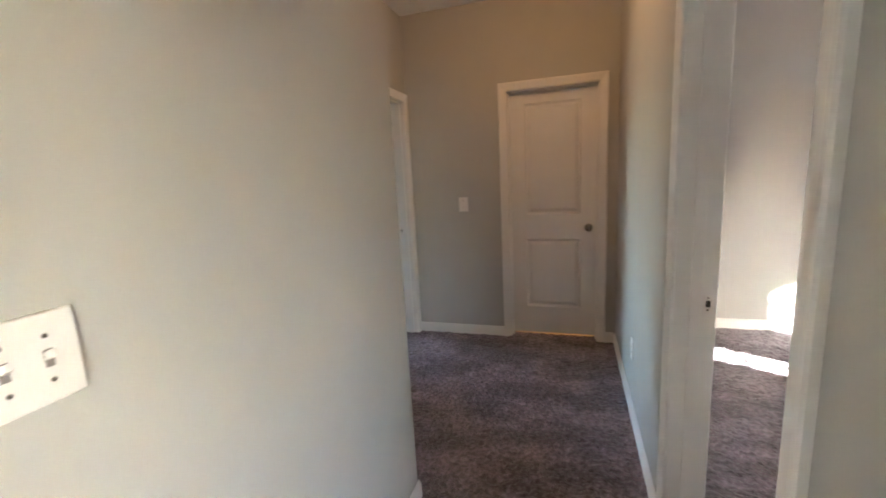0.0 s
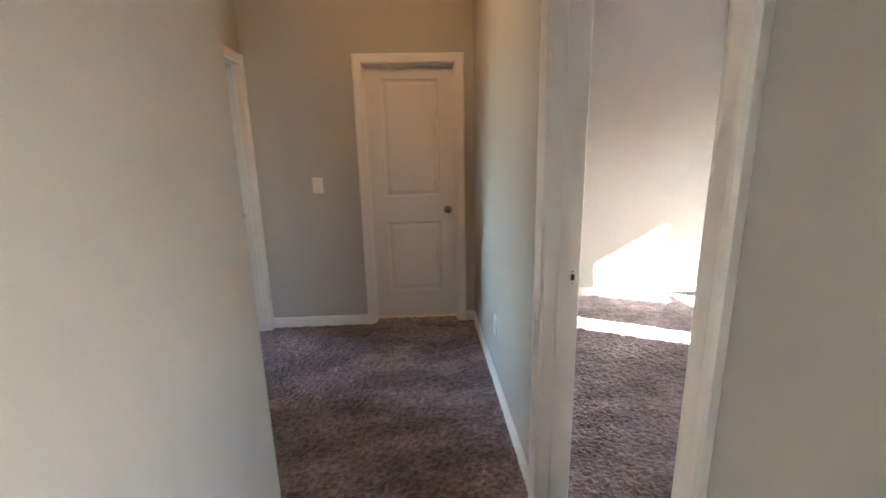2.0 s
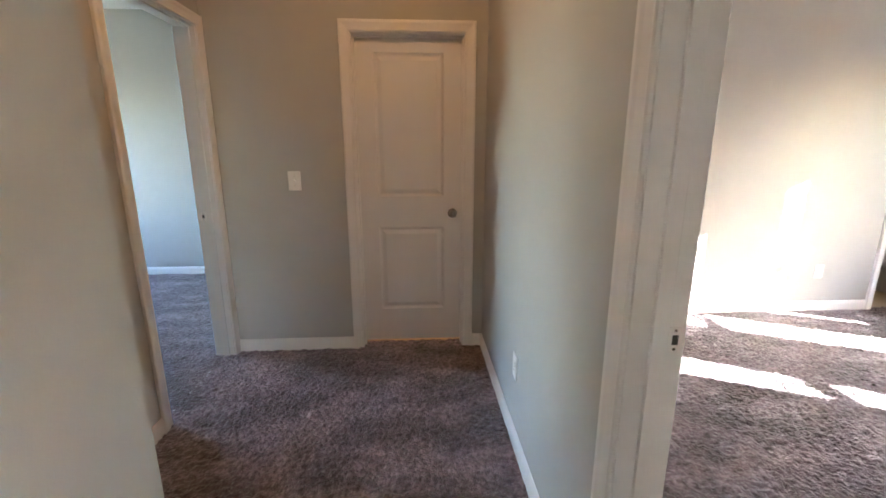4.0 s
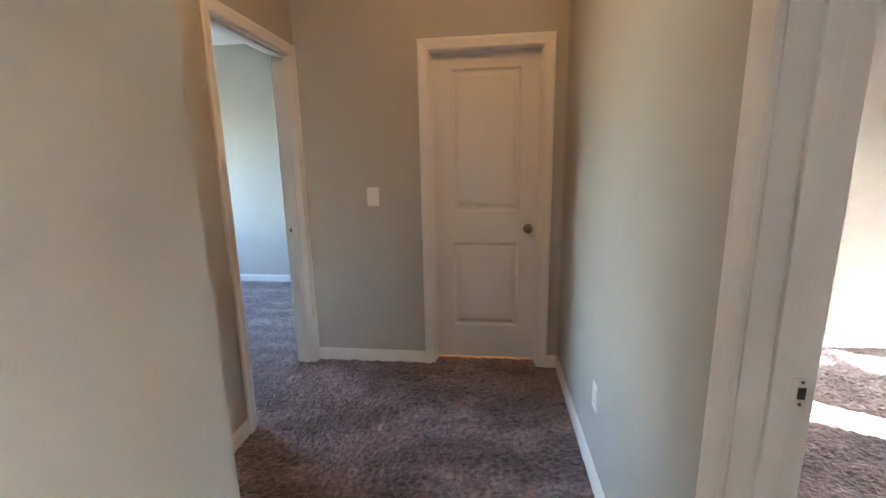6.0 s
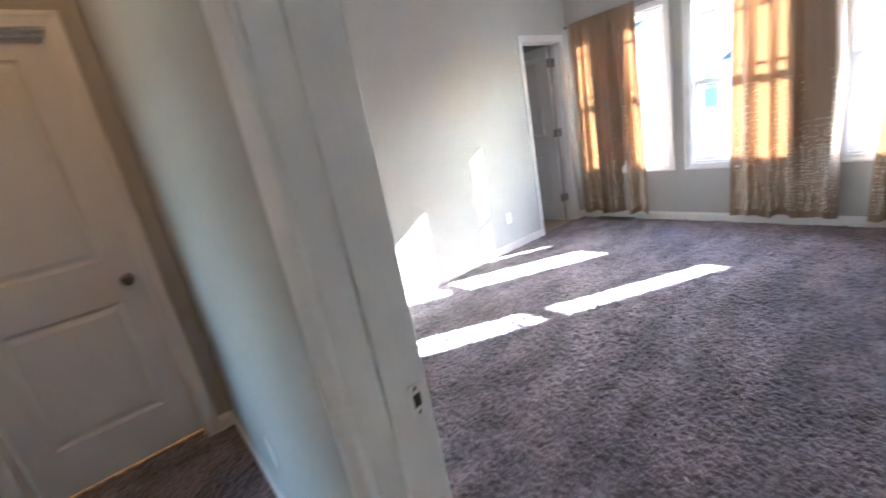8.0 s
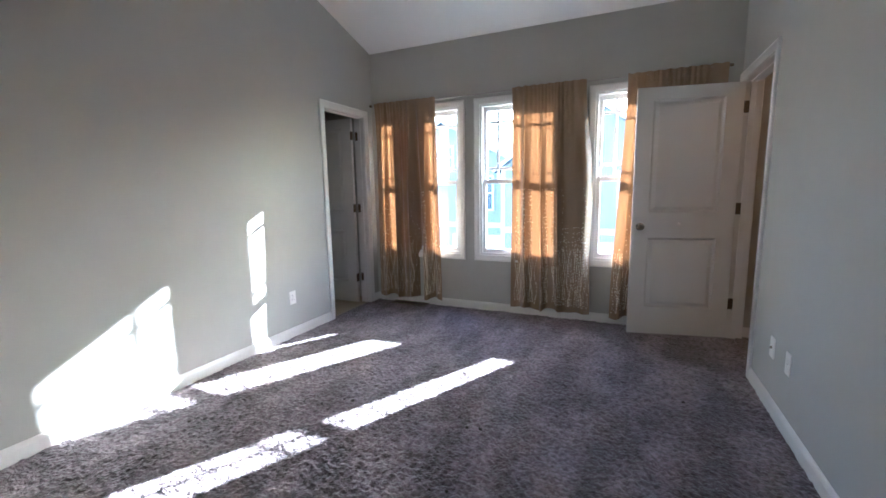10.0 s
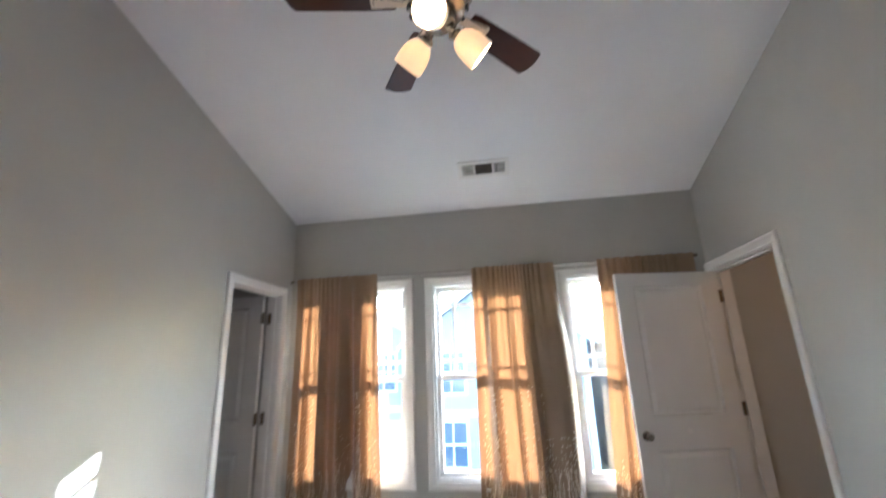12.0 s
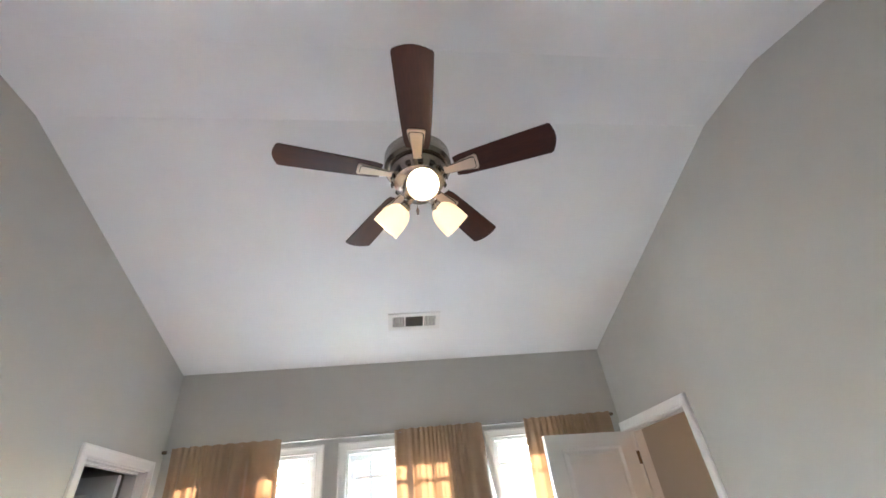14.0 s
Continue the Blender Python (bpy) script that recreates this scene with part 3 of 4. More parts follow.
# ---- curtains ----
def curtain(label, y_left, y_right, hem_left, hem_right, folds, seed, hem_z, bow=0.0, flare=0.0, gathered=()):
    """A hanging panel on the rod, from y_left (larger y) to y_right, with soft vertical folds."""
    rng = random.Random(seed)
    nu, nv, z_top = 190, 60, 2.196
    phases = [rng.uniform(0, 6.28) for _ in range(6)]
    warp = [rng.uniform(-0.35, 0.35) for _ in range(4)]

    def place(u, v):
        e = v * v * (3 - 2 * v)
        y = (y_left + (y_right - y_left) * u) * (1 - e) + (hem_left + (hem_right - hem_left) * u) * e
        uu = u + 0.02 * math.sin(6.28 * u + phases[0]) * (1 + v) + 0.012 * math.sin(12.6 * u + phases[1] + v * warp[0] * 3)
        amp = 0.010 + 0.056 * min(1.0, v * 2.0)
        amp *= 0.40 + 0.75 * (0.5 + 0.5 * math.sin(7.3 * u + phases[3])) * (0.6 + 0.4 * math.sin(17.0 * u + phases[4]))
        uu += 0.035 * math.sin(9.5 * u + phases[5])
        x = amp * math.sin(6.2832 * folds * uu + phases[2] + warp[1] * v)
        x += 0.34 * amp * math.sin(6.2832 * folds * 1.9 * uu + phases[3] + warp[2] * 3 * v)
        x += 0.004 * math.sin(40 * uu + 9 * v + phases[4]) * (1 - v)
        y += 0.010 * math.sin(6.2832 * folds * uu + phases[5]) * min(1.0, 2 * v)
        if flare:
            y -= flare * max(0.0, u - 0.80) * 5 * max(0.0, math.sin(math.pi * min(1, v * 1.25))) ** 2
        z = z_top - (z_top - hem_z) * v + 0.016 * math.sin(3 * u * 6.28 + phases[1]) * v
        if v < 0.06:
            x *= v / 0.06
            z += 0.004 * math.sin(58 * u + phases[0])
        x += 0.005 * math.sin(6.2832 * (15 + 3 * math.sin(5 * u + phases[2])) * u + phases[4]) * max(0.0, 1 - v / 0.45)
        return Vector((5.128 + bow * v - x - 0.013 * max(0.0, 1 - v / 0.10), y, z))

    bm = bmesh.new()
    grid = [[bm.verts.new(place(i / nu, j / nv)) for j in range(nv + 1)] for i in range(nu + 1)]
    for i in range(nu):
        for j in range(nv):
            bm.faces.new((grid[i][j], grid[i][j + 1], grid[i + 1][j + 1], grid[i + 1][j]))
    top = empty("curtain", Matrix.Translation((5.128, (y_left + y_right) / 2, 0)), label, "curtain", "curtains on the rod")
    inv = top.matrix_basis.inverted()
    bm.transform(inv)
    part("panel", bm, CURTAIN, top, smooth=True)
    # cloth gathered in a second thickness behind the face
    for ua, ub in gathered:
        bm = bmesh.new()
        n2 = 40
        rows = []
        for i in range(n2 + 1):
            u = ua + (ub - ua) * i / n2
            rows.append([bm.verts.new(place(u, j / nv) + Vector((0.016 + 0.014 * math.sin(9 * i / n2 * 3.1 + j * 0.04) * min(1, j / 8), 0, 0))) for j in range(nv)])
        for i in range(n2):
            for j in range(nv - 1):
                bm.faces.new((rows[i][j], rows[i][j + 1], rows[i + 1][j + 1], rows[i + 1][j]))
        bm.transform(inv)
        part("back_fold", bm, CURTAIN, top, smooth=True)
    # hem fold
    bm = bmesh.new()
    last = None
    for i in range(nu + 1):
        p, q = place(i / nu, 1.0), place(i / nu, 0.975)
        ring = [bm.verts.new(p + Vector((-0.002, 0, -0.002))), bm.verts.new(q + Vector((-0.003, 0, 0)))]
        if last:
            bm.faces.new((last[0], ring[0], ring[1], last[1]))
        last = ring
    bm.transform(inv)
    part("hem", bm, CURTAIN, top, smooth=True)
    # sequins: vertical trails, dense towards the hem
    bm = bmesh.new()
    for trail in range(64):
        u = rng.uniform(0.02, 0.98)
        v_from = rng.choice((0.62, 0.68, 0.72, 0.45, 0.76, 0.80))
        v = v_from
        while v < 0.975:
            u2 = min(0.99, max(0.01, u + 0.012 * math.sin(v * 38 + trail)))
            p = place(u2, v)
            d = (place(u2 + 0.004, v) - place(u2 - 0.004, v)).normalized()
            n = d.cross(Vector((0, 0, 1))).normalized()
            if n.x > 0:
                n = -n
            n = (n + Vector((rng.uniform(-0.5, 0.5), rng.uniform(-0.5, 0.5), rng.uniform(-0.5, 0.5)))).normalized()
            r = rng.uniform(0.004, 0.007)
            a = n.orthogonal().normalized()
            b = n.cross(a)
            c = p + Vector((-0.004, 0, 0)) + n * 0.001
            bm.faces.new([bm.verts.new(c + r * (a * math.cos(t) + b * math.sin(t))) for t in (0, 1.047, 2.094, 3.142, 4.189, 5.236)])
            v += rng.uniform(0.006, 0.015) * (2.2 if v < 0.7 else 1.0)
    bm.transform(inv)
    ob = part("sequin_trim", bm, SEQUIN, top, "tiny gold sequins sewn in trails")
    tagged(ob, kind="stuff")
    return top


curtain("gold satin curtain with sequins in the corner by the bathroom door", 4.11, 3.385, 4.135, 3.335, 4.3, 11, 0.085, gathered=((0.30, 0.62), (0.58, 0.84)))
curtain("gold satin curtain with sequins gathered between two windows", 2.585, 1.925, 2.60, 1.835, 4.0, 12, 0.090, flare=0.05, gathered=((0.13, 0.19), (0.60, 0.98)))
curtain("gold satin curtain with sequins behind the open closet door", 1.595, 0.885, 1.675, 0.90, 4.8, 13, 0.085, gathered=((0.34, 0.95),))


def curtain_rod():
    top = empty("curtain_rod", Matrix.Translation((5.128, 2.5, 2.176)), "thin brushed metal curtain rod above three windows", "curtain rod")
    part("tube", tube((0, -1.63, 0), (0, 1.66, 0), 0.0062), ROD, top, smooth=True)
    part("inner_tube", tube((0.0, -0.35, 0), (0.0, 0.95, 0), 0.0074), ROD, top, smooth=True)
    for y in (-1.63, 1.66):
        part("finial", lathe([(0, -0.02), (0.011, -0.014), (0.013, 0), (0.011, 0.014), (0, 0.02)], 14, pose(0, y, 0, 90, 0, 0)), BRONZE, top, "dark round end cap", True)
    for y in (-1.59, -0.03, 1.62):
        arm = part("bracket", box((0.0, y - 0.006, -0.016), (0.070, y + 0.006, -0.006), 0.002), ROD, top)
        part("wall_plate", box((0.067, y - 0.012, -0.035), (0.0715, y + 0.012, 0.020), 0.001), ROD, arm)


curtain_rod()


# ---- ceiling fan ----
def ceiling_fan(x, y, z, spin):
    """Five-bladed fan on a short rod with three lit glass shades; z is the blades' height."""
    top = empty("ceiling_fan", Matrix.Translation((x, y, z)), "five-blade mahogany ceiling fan with three lit glass shades", "ceiling fan")
    drop = 3.325 - z
    part("canopy", lathe([(0, drop), (0.066, drop), (0.066, drop - 0.012), (0.045, drop - 0.05), (0.018, drop - 0.065), (0, drop - 0.065)], 32), NICKEL, top, smooth=True)
    part("downrod", tube((0, 0, 0.16), (0, 0, drop - 0.06), 0.0135, 16), NICKEL, top, smooth=True)
    part("motor_housing", lathe([(0, 0.17), (0.03, 0.17), (0.06, 0.155), (0.118, 0.125), (0.132, 0.105), (0.134, 0.045), (0.122, 0.032), (0, 0.030)], 48), NICKEL, top, "dark brushed nickel motor housing", True)
    vent = part("vent_ring", lathe([(0, 0.032), (0.100, 0.032), (0.112, 0.018), (0.098, -0.030), (0.070, -0.042), (0, -0.042)], 48), NICKEL, top, smooth=True)
    for k in range(14):
        a = 2 * math.pi * k / 14
        bm = box((-0.0095, -0.003, -0.020), (0.0095, 0.003, 0.020), 0.002)
        part("vent_slot", bm, DARK_SLOT, vent, m=pose(0.1040 * math.cos(a), 0.1040 * math.sin(a), -0.006, 0, 0, math.degrees(a) + 90) @ pose(0, 0, 0, -16, 0, 0))
    part("switch_housing", lathe([(0, -0.04), (0.062, -0.04), (0.066, -0.055), (0.060, -0.088), (0.045, -0.100), (0, -0.102)], 36), NICKEL, top, smooth=True)
    # blades
    outline = [(0.150, -0.042), (0.18, -0.049), (0.30, -0.056), (0.42, -0.061), (0.515, -0.0645), (0.523, -0.060), (0.531, -0.042), (0.537, -0.020), (0.539, 0.0), (0.537, 0.020), (0.531, 0.042), (0.523, 0.060), (0.515, 0.0645), (0.42, 0.061), (0.30, 0.056), (0.18, 0.049), (0.150, 0.042)]
    for k in range(5):
        a = spin + 72 * k
        mm = pose(0, 0, 0.0, 0, 0, a) @ pose(0, 0, 0, -11, 0, 0)
        bm = prism(outline, 0.006, Matrix.Identity(4))
        bmesh.ops.bevel(bm, geom=[e for e in bm.edges if abs(e.verts[0].co.z - e.verts[1].co.z) < 1e-6], offset=0.0015, segments=1, affect="EDGES")
        blade = part("blade", bm, BLADE, top, "dark mahogany fan blade", m=mm)
        iron = [(0.075, -0.016), (0.115, -0.015), (0.150, -0.020), (0.232, -0.033), (0.239, -0.027), (0.241, 0.0), (0.239, 0.027), (0.232, 0.033), (0.150, 0.020), (0.115, 0.015), (0.075, 0.016)]
        bm = prism(iron, 0.005, pose(0, 0, -0.0055))
        bracket = part("blade_iron", bm, IRON, blade, "satin nickel blade bracket")
        groove = [(0.118 + (u - 0.150) * 1.25, v * 0.86) for u, v in iron[2:9]]
        part("groove", prism([(min(u, 0.232), v) for u, v in groove], 0.001, pose(0, 0, -0.0062)), DARK_SLOT, bracket)
        part("inlay", prism([(min(u, 0.228), v * 0.84) for u, v in groove], 0.0025, pose(0, 0, -0.0082)), IRON, bracket)
    # light kit
    for a in (178, 58, 298):
        arm_m = pose(0, 0, -0.068, 0, 0, a) @ pose(0, 0, 0, 0, 126, 0)
        arm = part("lamp_arm", lathe([(0, 0.02), (0.011, 0.02), (0.011, 0.070), (0.022, 0.078), (0.024, 0.098), (0, 0.098)], 20), NICKEL, top, smooth=True, m=arm_m)
        bell = [(0.022, 0.090), (0.034, 0.098), (0.046, 0.115), (0.053, 0.140), (0.056, 0.170), (0.056, 0.200), (0.0525, 0.200), (0.0525, 0.170), (0.0495, 0.141), (0.043, 0.118), (0.031, 0.101), (0.022, 0.094)]
        bm = bmesh.new()
        rings = [[bm.verts.new((r * math.cos(6.28319 * s / 36), r * math.sin(6.28319 * s / 36), h)) for s in range(36)] for r, h in bell]
        for p, q in zip(rings, rings[1:]):
            for s in range(36):
                bm.faces.new((p[s], p[(s + 1) % 36], q[(s + 1) % 36], q[s]))
        bmesh.ops.recalc_face_normals(bm, faces=bm.faces)
        part("shade", bm, SHADE, arm, "lit cream frosted glass shade", True)
        part("bulb", lathe([(0, 0.096), (0.013, 0.098), (0.015, 0.115), (0.030, 0.140), (0.034, 0.158), (0.030, 0.176), (0.016, 0.188), (0, 0.191)], 24), BULB, arm, "glowing warm bulb", True)
    for px, py, length in ((-0.05, 0.02, 0.10), (-0.045, -0.045, 0.075)):
        chain = part("pull_chain", tube((px, py, -0.098), (px, py, -0.098 - length), 0.0013, 6), NICKEL, top)
        part("fob", lathe([(0, -0.03), (0.004, -0.026), (0.006, -0.012), (0.003, 0), (0, 0.001)], 12, pose(px, py, -0.098 - length)), NICKEL, chain, smooth=True)


ceiling_fan(2.997, 2.472, 2.711, 103)


# ---- fittings ----
def ceiling_vent():
    """A three-part register on the slope above the windows."""
    slope = math.degrees(math.atan2(3.325 - H, X_WIN - 3.22))
    x, y = 4.715, 2.412
    z = H + (X_WIN - x) * (3.325 - H) / (X_WIN - 3.22)
    # local x down the slope, local y along the room, local z up through the ceiling
    top = empty("ceiling_vent", pose(x, y, z, 0, slope, 0), "white metal ceiling register with louvres", "air vent")
    hx, hy = 0.092, 0.195
    part("backing", box((-hx + 0.03, -hy + 0.03, -0.004), (hx - 0.03, hy - 0.03, -0.002)), DARK_SLOT, top)
    for lo, hi in (((-hx, -hy), (-hx + 0.034, hy)), ((hx - 0.034, -hy), (hx, hy)), ((-hx + 0.034, -hy), (hx - 0.034, -hy + 0.034)), ((-hx + 0.034, hy - 0.034), (hx - 0.034, hy)),
                   ((-hx + 0.034, -0.078), (hx - 0.034, -0.066)), ((-hx + 0.034, 0.066), (hx - 0.034, 0.078))):
        part("frame", box((*lo, -0.011), (*hi, -0.0005), 0.0015), TRIM, top)
    for k in range(7):
        for side in (-1, 1):
            yy = side * (0.087 + 0.0112 * k)
            part("louvre", box((-hx + 0.034, yy - 0.0022, -0.010), (hx - 0.034, yy + 0.0022, -0.005)), TRIM, top)
    for k in range(5):
        xx = -0.042 + 0.021 * k
        part("louvre", box((xx - 0.0012, -0.066, -0.0095), (xx + 0.0012, 0.066, -0.005)), NICKEL, top)


ceiling_vent()


def plate_frame(place, facing):
    """Local x along the wall, local y out of it, local z up. facing: the wall's outward yaw in degrees."""
    return pose(*place, 0, 0, facing - 90)


def outlet(place, facing, label="white duplex wall outlet above the baseboard"):
    top = empty("wall_outlet", plate_frame(place, facing), label, "outlet", "wall outlets")
    part("cover_plate", box((-0.036, 0.0, -0.058), (0.036, 0.006, 0.058), 0.003), PLASTIC, top)
    for dz in (-0.0195, 0.0195):
        face = part("receptacle", box((-0.0165, 0.004, dz - 0.014), (0.0165, 0.0078, dz + 0.014), 0.002), PLASTIC, top)
        for sx in (-0.0063, 0.0063):
            part("slot", box((sx - 0.001, 0.0072, dz - 0.004), (sx + 0.001, 0.0081, dz + 0.005)), DARK_SLOT, face)
    part("screw", lathe([(0, 0), (0.003, 0), (0.0025, 0.001), (0, 0.0012)], 10, pose(0, 0.006, 0, -90, 0, 0)), NICKEL, top)


def blank_plate(place, facing, label):
    top = empty("cable_plate", plate_frame(place, facing), label, "wall plate", "wall outlets")
    part("cover_plate", box((-0.036, 0.0, -0.058), (0.036, 0.006, 0.058), 0.003), PLASTIC, top)
    part("jack", lathe([(0, 0), (0.008, 0), (0.008, 0.003), (0.0045, 0.003), (0.0045, 0.010), (0, 0.010)], 14, pose(0, 0.006, 0, -90, 0, 0)), NICKEL, top, "small threaded metal jack", True)


def switch(place, facing, gangs, label, h=0.122, w1=0.080):
    w = w1 if gangs == 1 else 0.046 * (gangs - 1) + 0.075
    top = empty("light_switch", plate_frame(place, facing), label, "light switch")
    part("cover_plate", box((-w / 2, 0.0, -h / 2), (w / 2, 0.0065, h / 2), 0.003), PLASTIC, top)
    for g in range(gangs):
        x = (g - (gangs - 1) / 2) * 0.046
        slot = part("toggle_slot", box((x - 0.0052, 0.006, -0.012), (x + 0.0052, 0.0072, 0.012)), SLOT_GREY if gangs > 1 else PLASTIC, top)
        bm = box((x - 0.0045, 0.0, -0.005), (x + 0.0045, 0.014, 0.005), 0.0015)
        bm.transform(pose(0, 0.005, 0.002, 28, 0, 0))
        part("toggle", bm, PLASTIC, slot)
        for dz in (-0.030, 0.030):
            screw = part("screw", lathe([(0, 0), (0.0034, 0), (0.003, 0.0012), (0, 0.0014)], 12, pose(x, 0.0065, dz, -90, 0, 0)), NICKEL, top)


switch((-0.362, Y_FAR, 1.168), -90, 1, "white single light switch beside the closed hall door")
switch((X_NEAR, 0.570, 1.210), 0, 2, "white double toggle light switch on the near hall wall")
outlet((X_HALL, 2.70, 0.385), 180)
outlet((3.834, Y_N, 0.354), -90)
outlet((3.68, Y_S, 0.362), 90)
blank_plate((3.932, Y_S, 0.358), 90, "white cable plate beside the outlet above the baseboard")


def floor_register():
    """A brown floor grille under the corner curtain."""
    top = empty("floor_register", Matrix.Translation((5.125, 3.745, 0.008)), "dark brown metal floor register under the curtain", "air vent")
    part("backing", box((-0.05, -0.20, 0.0), (0.05, 0.20, 0.002)), DARK_SLOT, top)
    for x0, y0, x1, y1 in ((-0.06, -0.21, -0.048, 0.21), (0.048, -0.21, 0.06, 0.21), (-0.048, -0.21, 0.048, -0.195), (-0.048, 0.195, 0.048, 0.21)):
        part("frame", box((x0, y0, 0.0), (x1, y1, 0.008), 0.002), BRONZE, top)
    for k in range(24):
        y = -0.186 + 0.0162 * k
        part("slat", box((-0.048, y - 0.003, 0.002), (0.048, y + 0.003, 0.006)), BRONZE, top)


floor_register()


# fixture out of view, made to go with the added hall bulb
def hall_lamp():
    top = empty("hall_ceiling_lamp", Matrix.Translation((0.30, 2.5, H)), "unseen flush dome ceiling lamp, lit warm, added in the hall", "ceiling lamp")
    part("base", lathe([(0, 0), (0.10, 0), (0.10, -0.02), (0.09, -0.03), (0, -0.03)], 32), NICKEL, top, smooth=True)
    part("dome", lathe([(0.085, -0.03), (0.083, -0.05), (0.07, -0.068), (0.04, -0.08), (0, -0.084)], 32), SHADE, top, smooth=True)


hall_lamp()


# ---- outside ----
SIDING = material("pale_lap_siding", (0.19, 0.205, 0.225), 0.7, var=0.05, scale=2, bump=0.3, bump_scale=14, stretch=(0.1, 0.1, 6))
SHINGLE = material("blue_grey_shingles", (0.11, 0.14, 0.19), 0.85, var=0.25, scale=14, bump=0.5, bump_scale=40)
HOUSE_TRIM = material("white_house_trim", (0.44, 0.44, 0.44), 0.6, var=0.08, scale=3)
FAR_GLASS = material("dark_house_glass", (0.05, 0.07, 0.10), 0.08)
GRASS = material("dry_winter_lawn", (0.20, 0.18, 0.11), 0.95, var=0.3, scale=6, bump=0.6, bump_scale=60)
ASPHALT = material("worn_asphalt", (0.055, 0.055, 0.058), 0.9, var=0.2, scale=5, bump=0.5, bump_scale=90)
CONCRETE = material("pale_concrete", (0.42, 0.41, 0.39), 0.85, var=0.1, scale=4, bump=0.3, bump_scale=50)
GROUND = -3.05


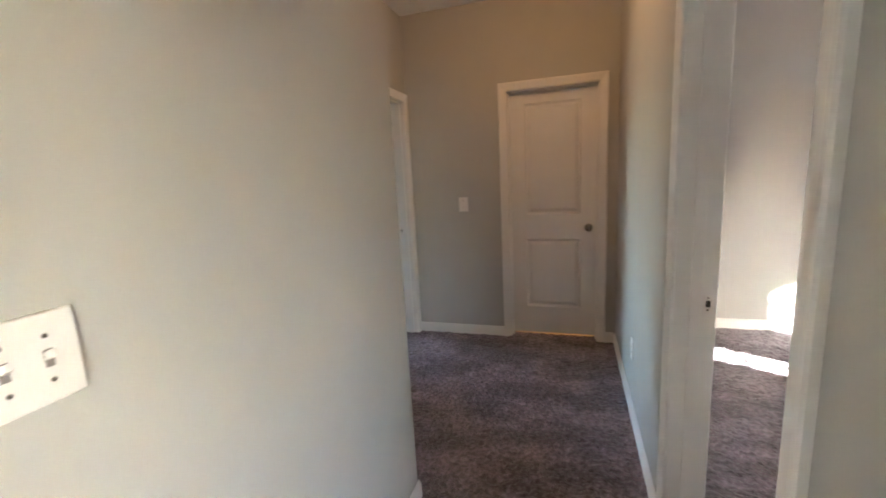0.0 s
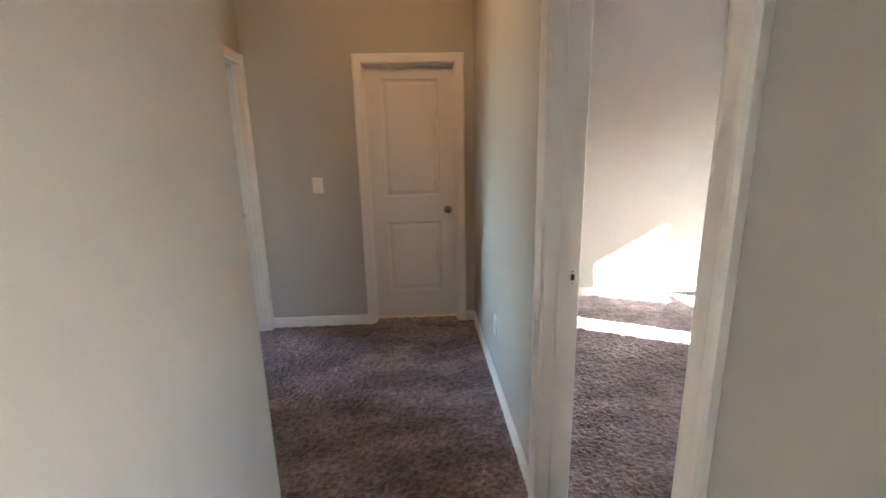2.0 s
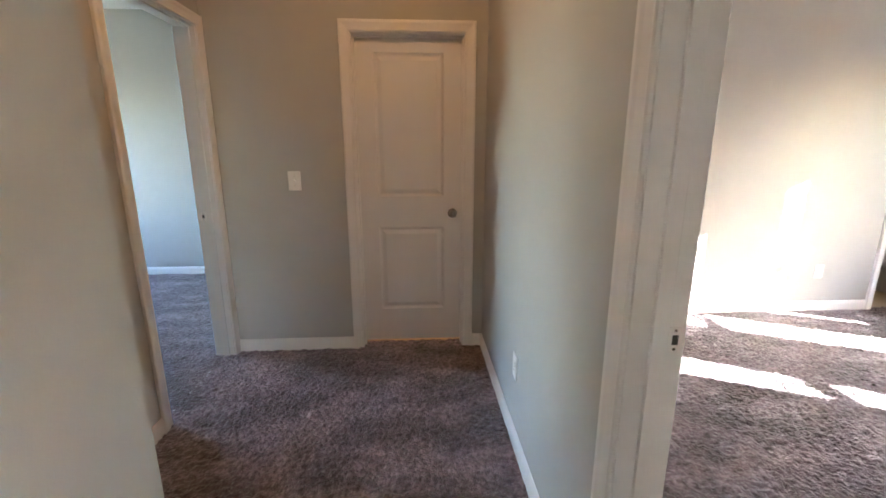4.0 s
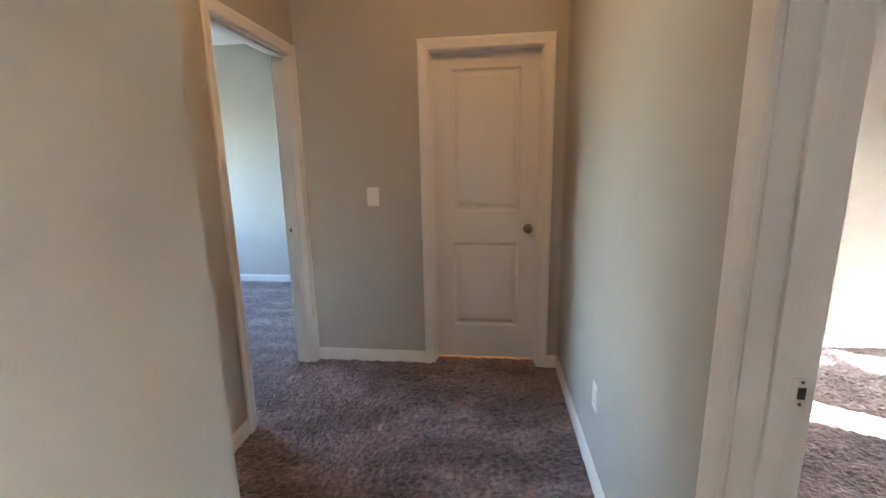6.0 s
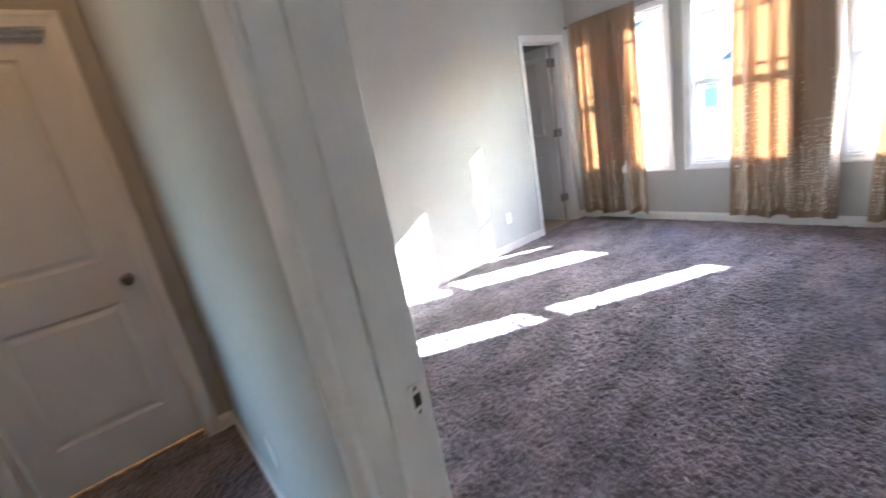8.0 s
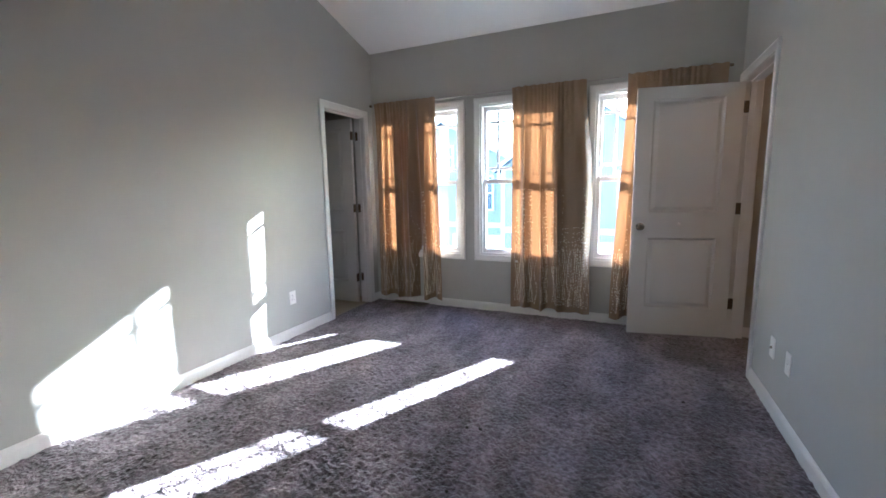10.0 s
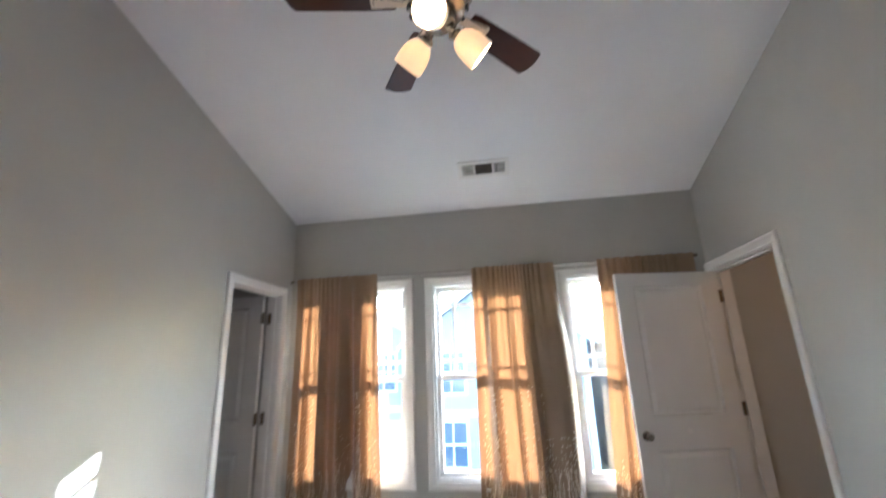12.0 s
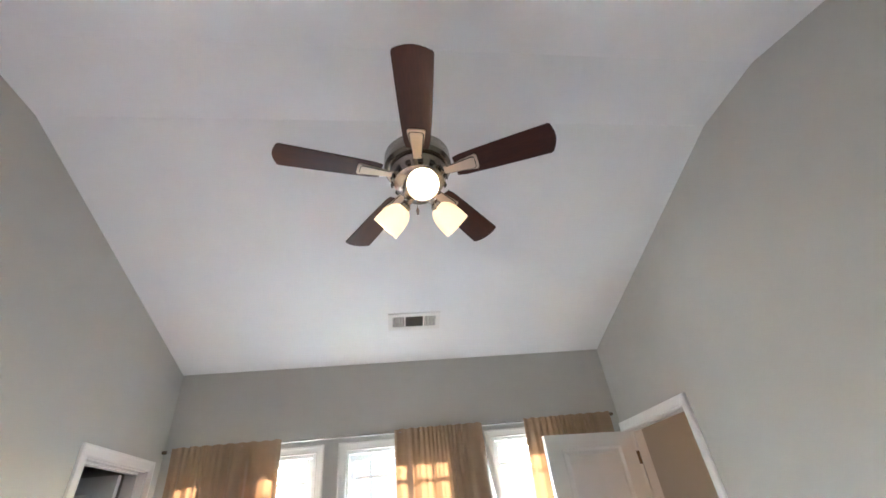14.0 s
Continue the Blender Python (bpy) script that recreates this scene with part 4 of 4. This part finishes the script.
def gable_house(x, y, width, depth, eaves, ridge, colour_label):
    """A two-storey house whose gable end looks towards -x; x is that front, y its middle."""
    top = empty("house", Matrix.Translation((x, y, GROUND)), colour_label, "house", "houses across the street")
    h = width / 2
    outline = [(-h, 0), (h, 0), (h, eaves), (0, ridge), (-h, eaves)]
    bm = prism(outline, depth, Matrix(((0, 0, 1, 0), (1, 0, 0, 0), (0, 1, 0, 0), (0, 0, 0, 1))))
    part("wall", bm, SIDING, top)
    over, t = 0.35, 0.16
    for s in (-1, 1):
        k = (ridge - eaves) / h
        shape = [(0, ridge + 0.02), (s * (h + over), eaves - over * k + 0.02), (s * (h + over), eaves - over * k + 0.02 + t), (0, ridge + 0.02 + t)]
        bm = prism(shape, depth + 2 * over, Matrix(((0, 0, 1, -over), (1, 0, 0, 0), (0, 1, 0, 0), (0, 0, 0, 1))))
        roof = part("roof", bm, SHINGLE, top)
        fascia = [(0, ridge - 0.02), (s * (h + over), eaves - over * k - 0.02), (s * (h + over), eaves - over * k + 0.16), (0, ridge + 0.16)]
        part("fascia", prism(fascia, 0.04, Matrix(((0, 0, 1, -over - 0.045), (1, 0, 0, 0), (0, 1, 0, 0), (0, 0, 0, 1)))), HOUSE_TRIM, roof)
    part("band_board", box((-0.04, -h, eaves * 0.5 - 0.12), (-0.003, h, eaves * 0.5 + 0.12), 0.01), HOUSE_TRIM, top)
    for s in (-1, 1):
        part("corner_board", box((-0.05, s * h - 0.09, 0), (-0.003, s * h + 0.09, eaves), 0.01), HOUSE_TRIM, top)
    for wy, wz, ww, wh in ((-h * 0.5, eaves * 0.5 + 0.75, 1.0, 1.45), (h * 0.5, eaves * 0.5 + 0.75, 1.0, 1.45), (0, eaves + 0.05, 0.8, 0.9), (h * 0.5, 0.8, 1.0, 1.5)):
        win = part("window", box((-0.02, wy - ww / 2, wz), (-0.004, wy + ww / 2, wz + wh)), FAR_GLASS, top, "white-framed house window")
        for lo, hi in (((wy - ww / 2 - 0.1, wz - 0.1), (wy - ww / 2, wz + wh + 0.1)), ((wy + ww / 2, wz - 0.1), (wy + ww / 2 + 0.1, wz + wh + 0.1)),
                       ((wy - ww / 2, wz + wh), (wy + ww / 2, wz + wh + 0.1)), ((wy - ww / 2, wz - 0.1), (wy + ww / 2, wz)), ((wy - ww / 2, wz + wh / 2 - 0.03), (wy + ww / 2, wz + wh / 2 + 0.03)), ((wy - 0.02, wz), (wy + 0.02, wz + wh))):
            part("frame", box((-0.06, lo[0], lo[1]), (-0.021, hi[0], hi[1])), HOUSE_TRIM, win)
    gar = part("garage_door", box((-0.05, -h * 0.85, 0.0), (-0.005, -h * 0.1, 2.2)), HOUSE_TRIM, top, "white panelled garage door")
    for r in range(4):
        for c in range(4):
            y0, z0 = -h * 0.85 + 0.08 + c * (h * 0.75 - 0.06) / 4, 0.08 + r * 0.53
            part("panel", box((-0.062, y0, z0), (-0.049, y0 + (h * 0.75 - 0.06) / 4 - 0.08, z0 + 0.42), 0.008), HOUSE_TRIM, gar)
    return top


gable_house(19.5, 9.6, 7.4, 11, 5.3, 7.4, "pale sided two-storey house with a blue-grey gable roof")
gable_house(22.5, 12.5, 6.0, 12, 5.4, 8.2, "pale sided house with a steep blue-grey roof behind")
gable_house(18.0, 3.0, 6.6, 11, 5.2, 7.6, "pale blue sided house with white trim across the street")
gable_house(19.0, -4.8, 7.0, 11, 5.2, 7.5, "white sided house with a low grey gable roof")
gable_house(20.0, 18.6, 7.6, 11, 5.3, 7.6, "pale grey sided house at the end of the row")
slab("ground", (-200, -200, GROUND - 0.3), (300, 200, GROUND), GRASS, "dry winter lawn", "lawn")
slab("road", (10.0, -120, GROUND - 0.1), (15.5, 120, GROUND + 0.02), ASPHALT, "worn asphalt street below the windows", "street")
slab("pavement", (8.2, -120, GROUND - 0.1), (9.6, 120, GROUND + 0.12), CONCRETE, "pale concrete pavement beside the street", "pavement")


# ---- bits lying on the carpet ----
LITTER = material("dark_dry_leaf", (0.035, 0.028, 0.022), 0.8, var=0.3, scale=60)


def carpet_bit(x, y, size, seed):
    rng = random.Random(seed)
    bm = bmesh.new()
    bmesh.ops.create_icosphere(bm, subdivisions=1, radius=size)
    for v in bm.verts:
        v.co *= rng.uniform(0.6, 1.3)
        v.co.z *= 0.45
    ob = part("leaf_scrap", bm, LITTER, m=pose(x, y, 0.011 + size * 0.25, rng.uniform(-15, 15), rng.uniform(-15, 15), rng.uniform(0, 360)))
    tagged(ob, "small dark scrap of dry leaf on the carpet", "litter", "scraps on the carpet")


for k, (bx, by, size) in enumerate(((3.070, 2.285, 0.011), (3.082, 2.212, 0.013), (2.580, 2.270, 0.011), (2.600, 2.197, 0.009), (2.088, 1.943, 0.008), (3.068, 3.080, 0.012),
                                    (3.075, 3.022, 0.013), (3.790, 1.210, 0.014), (2.535, 3.726, 0.012), (3.060, 3.734, 0.010))):
    carpet_bit(bx, by, size, 40 + k)
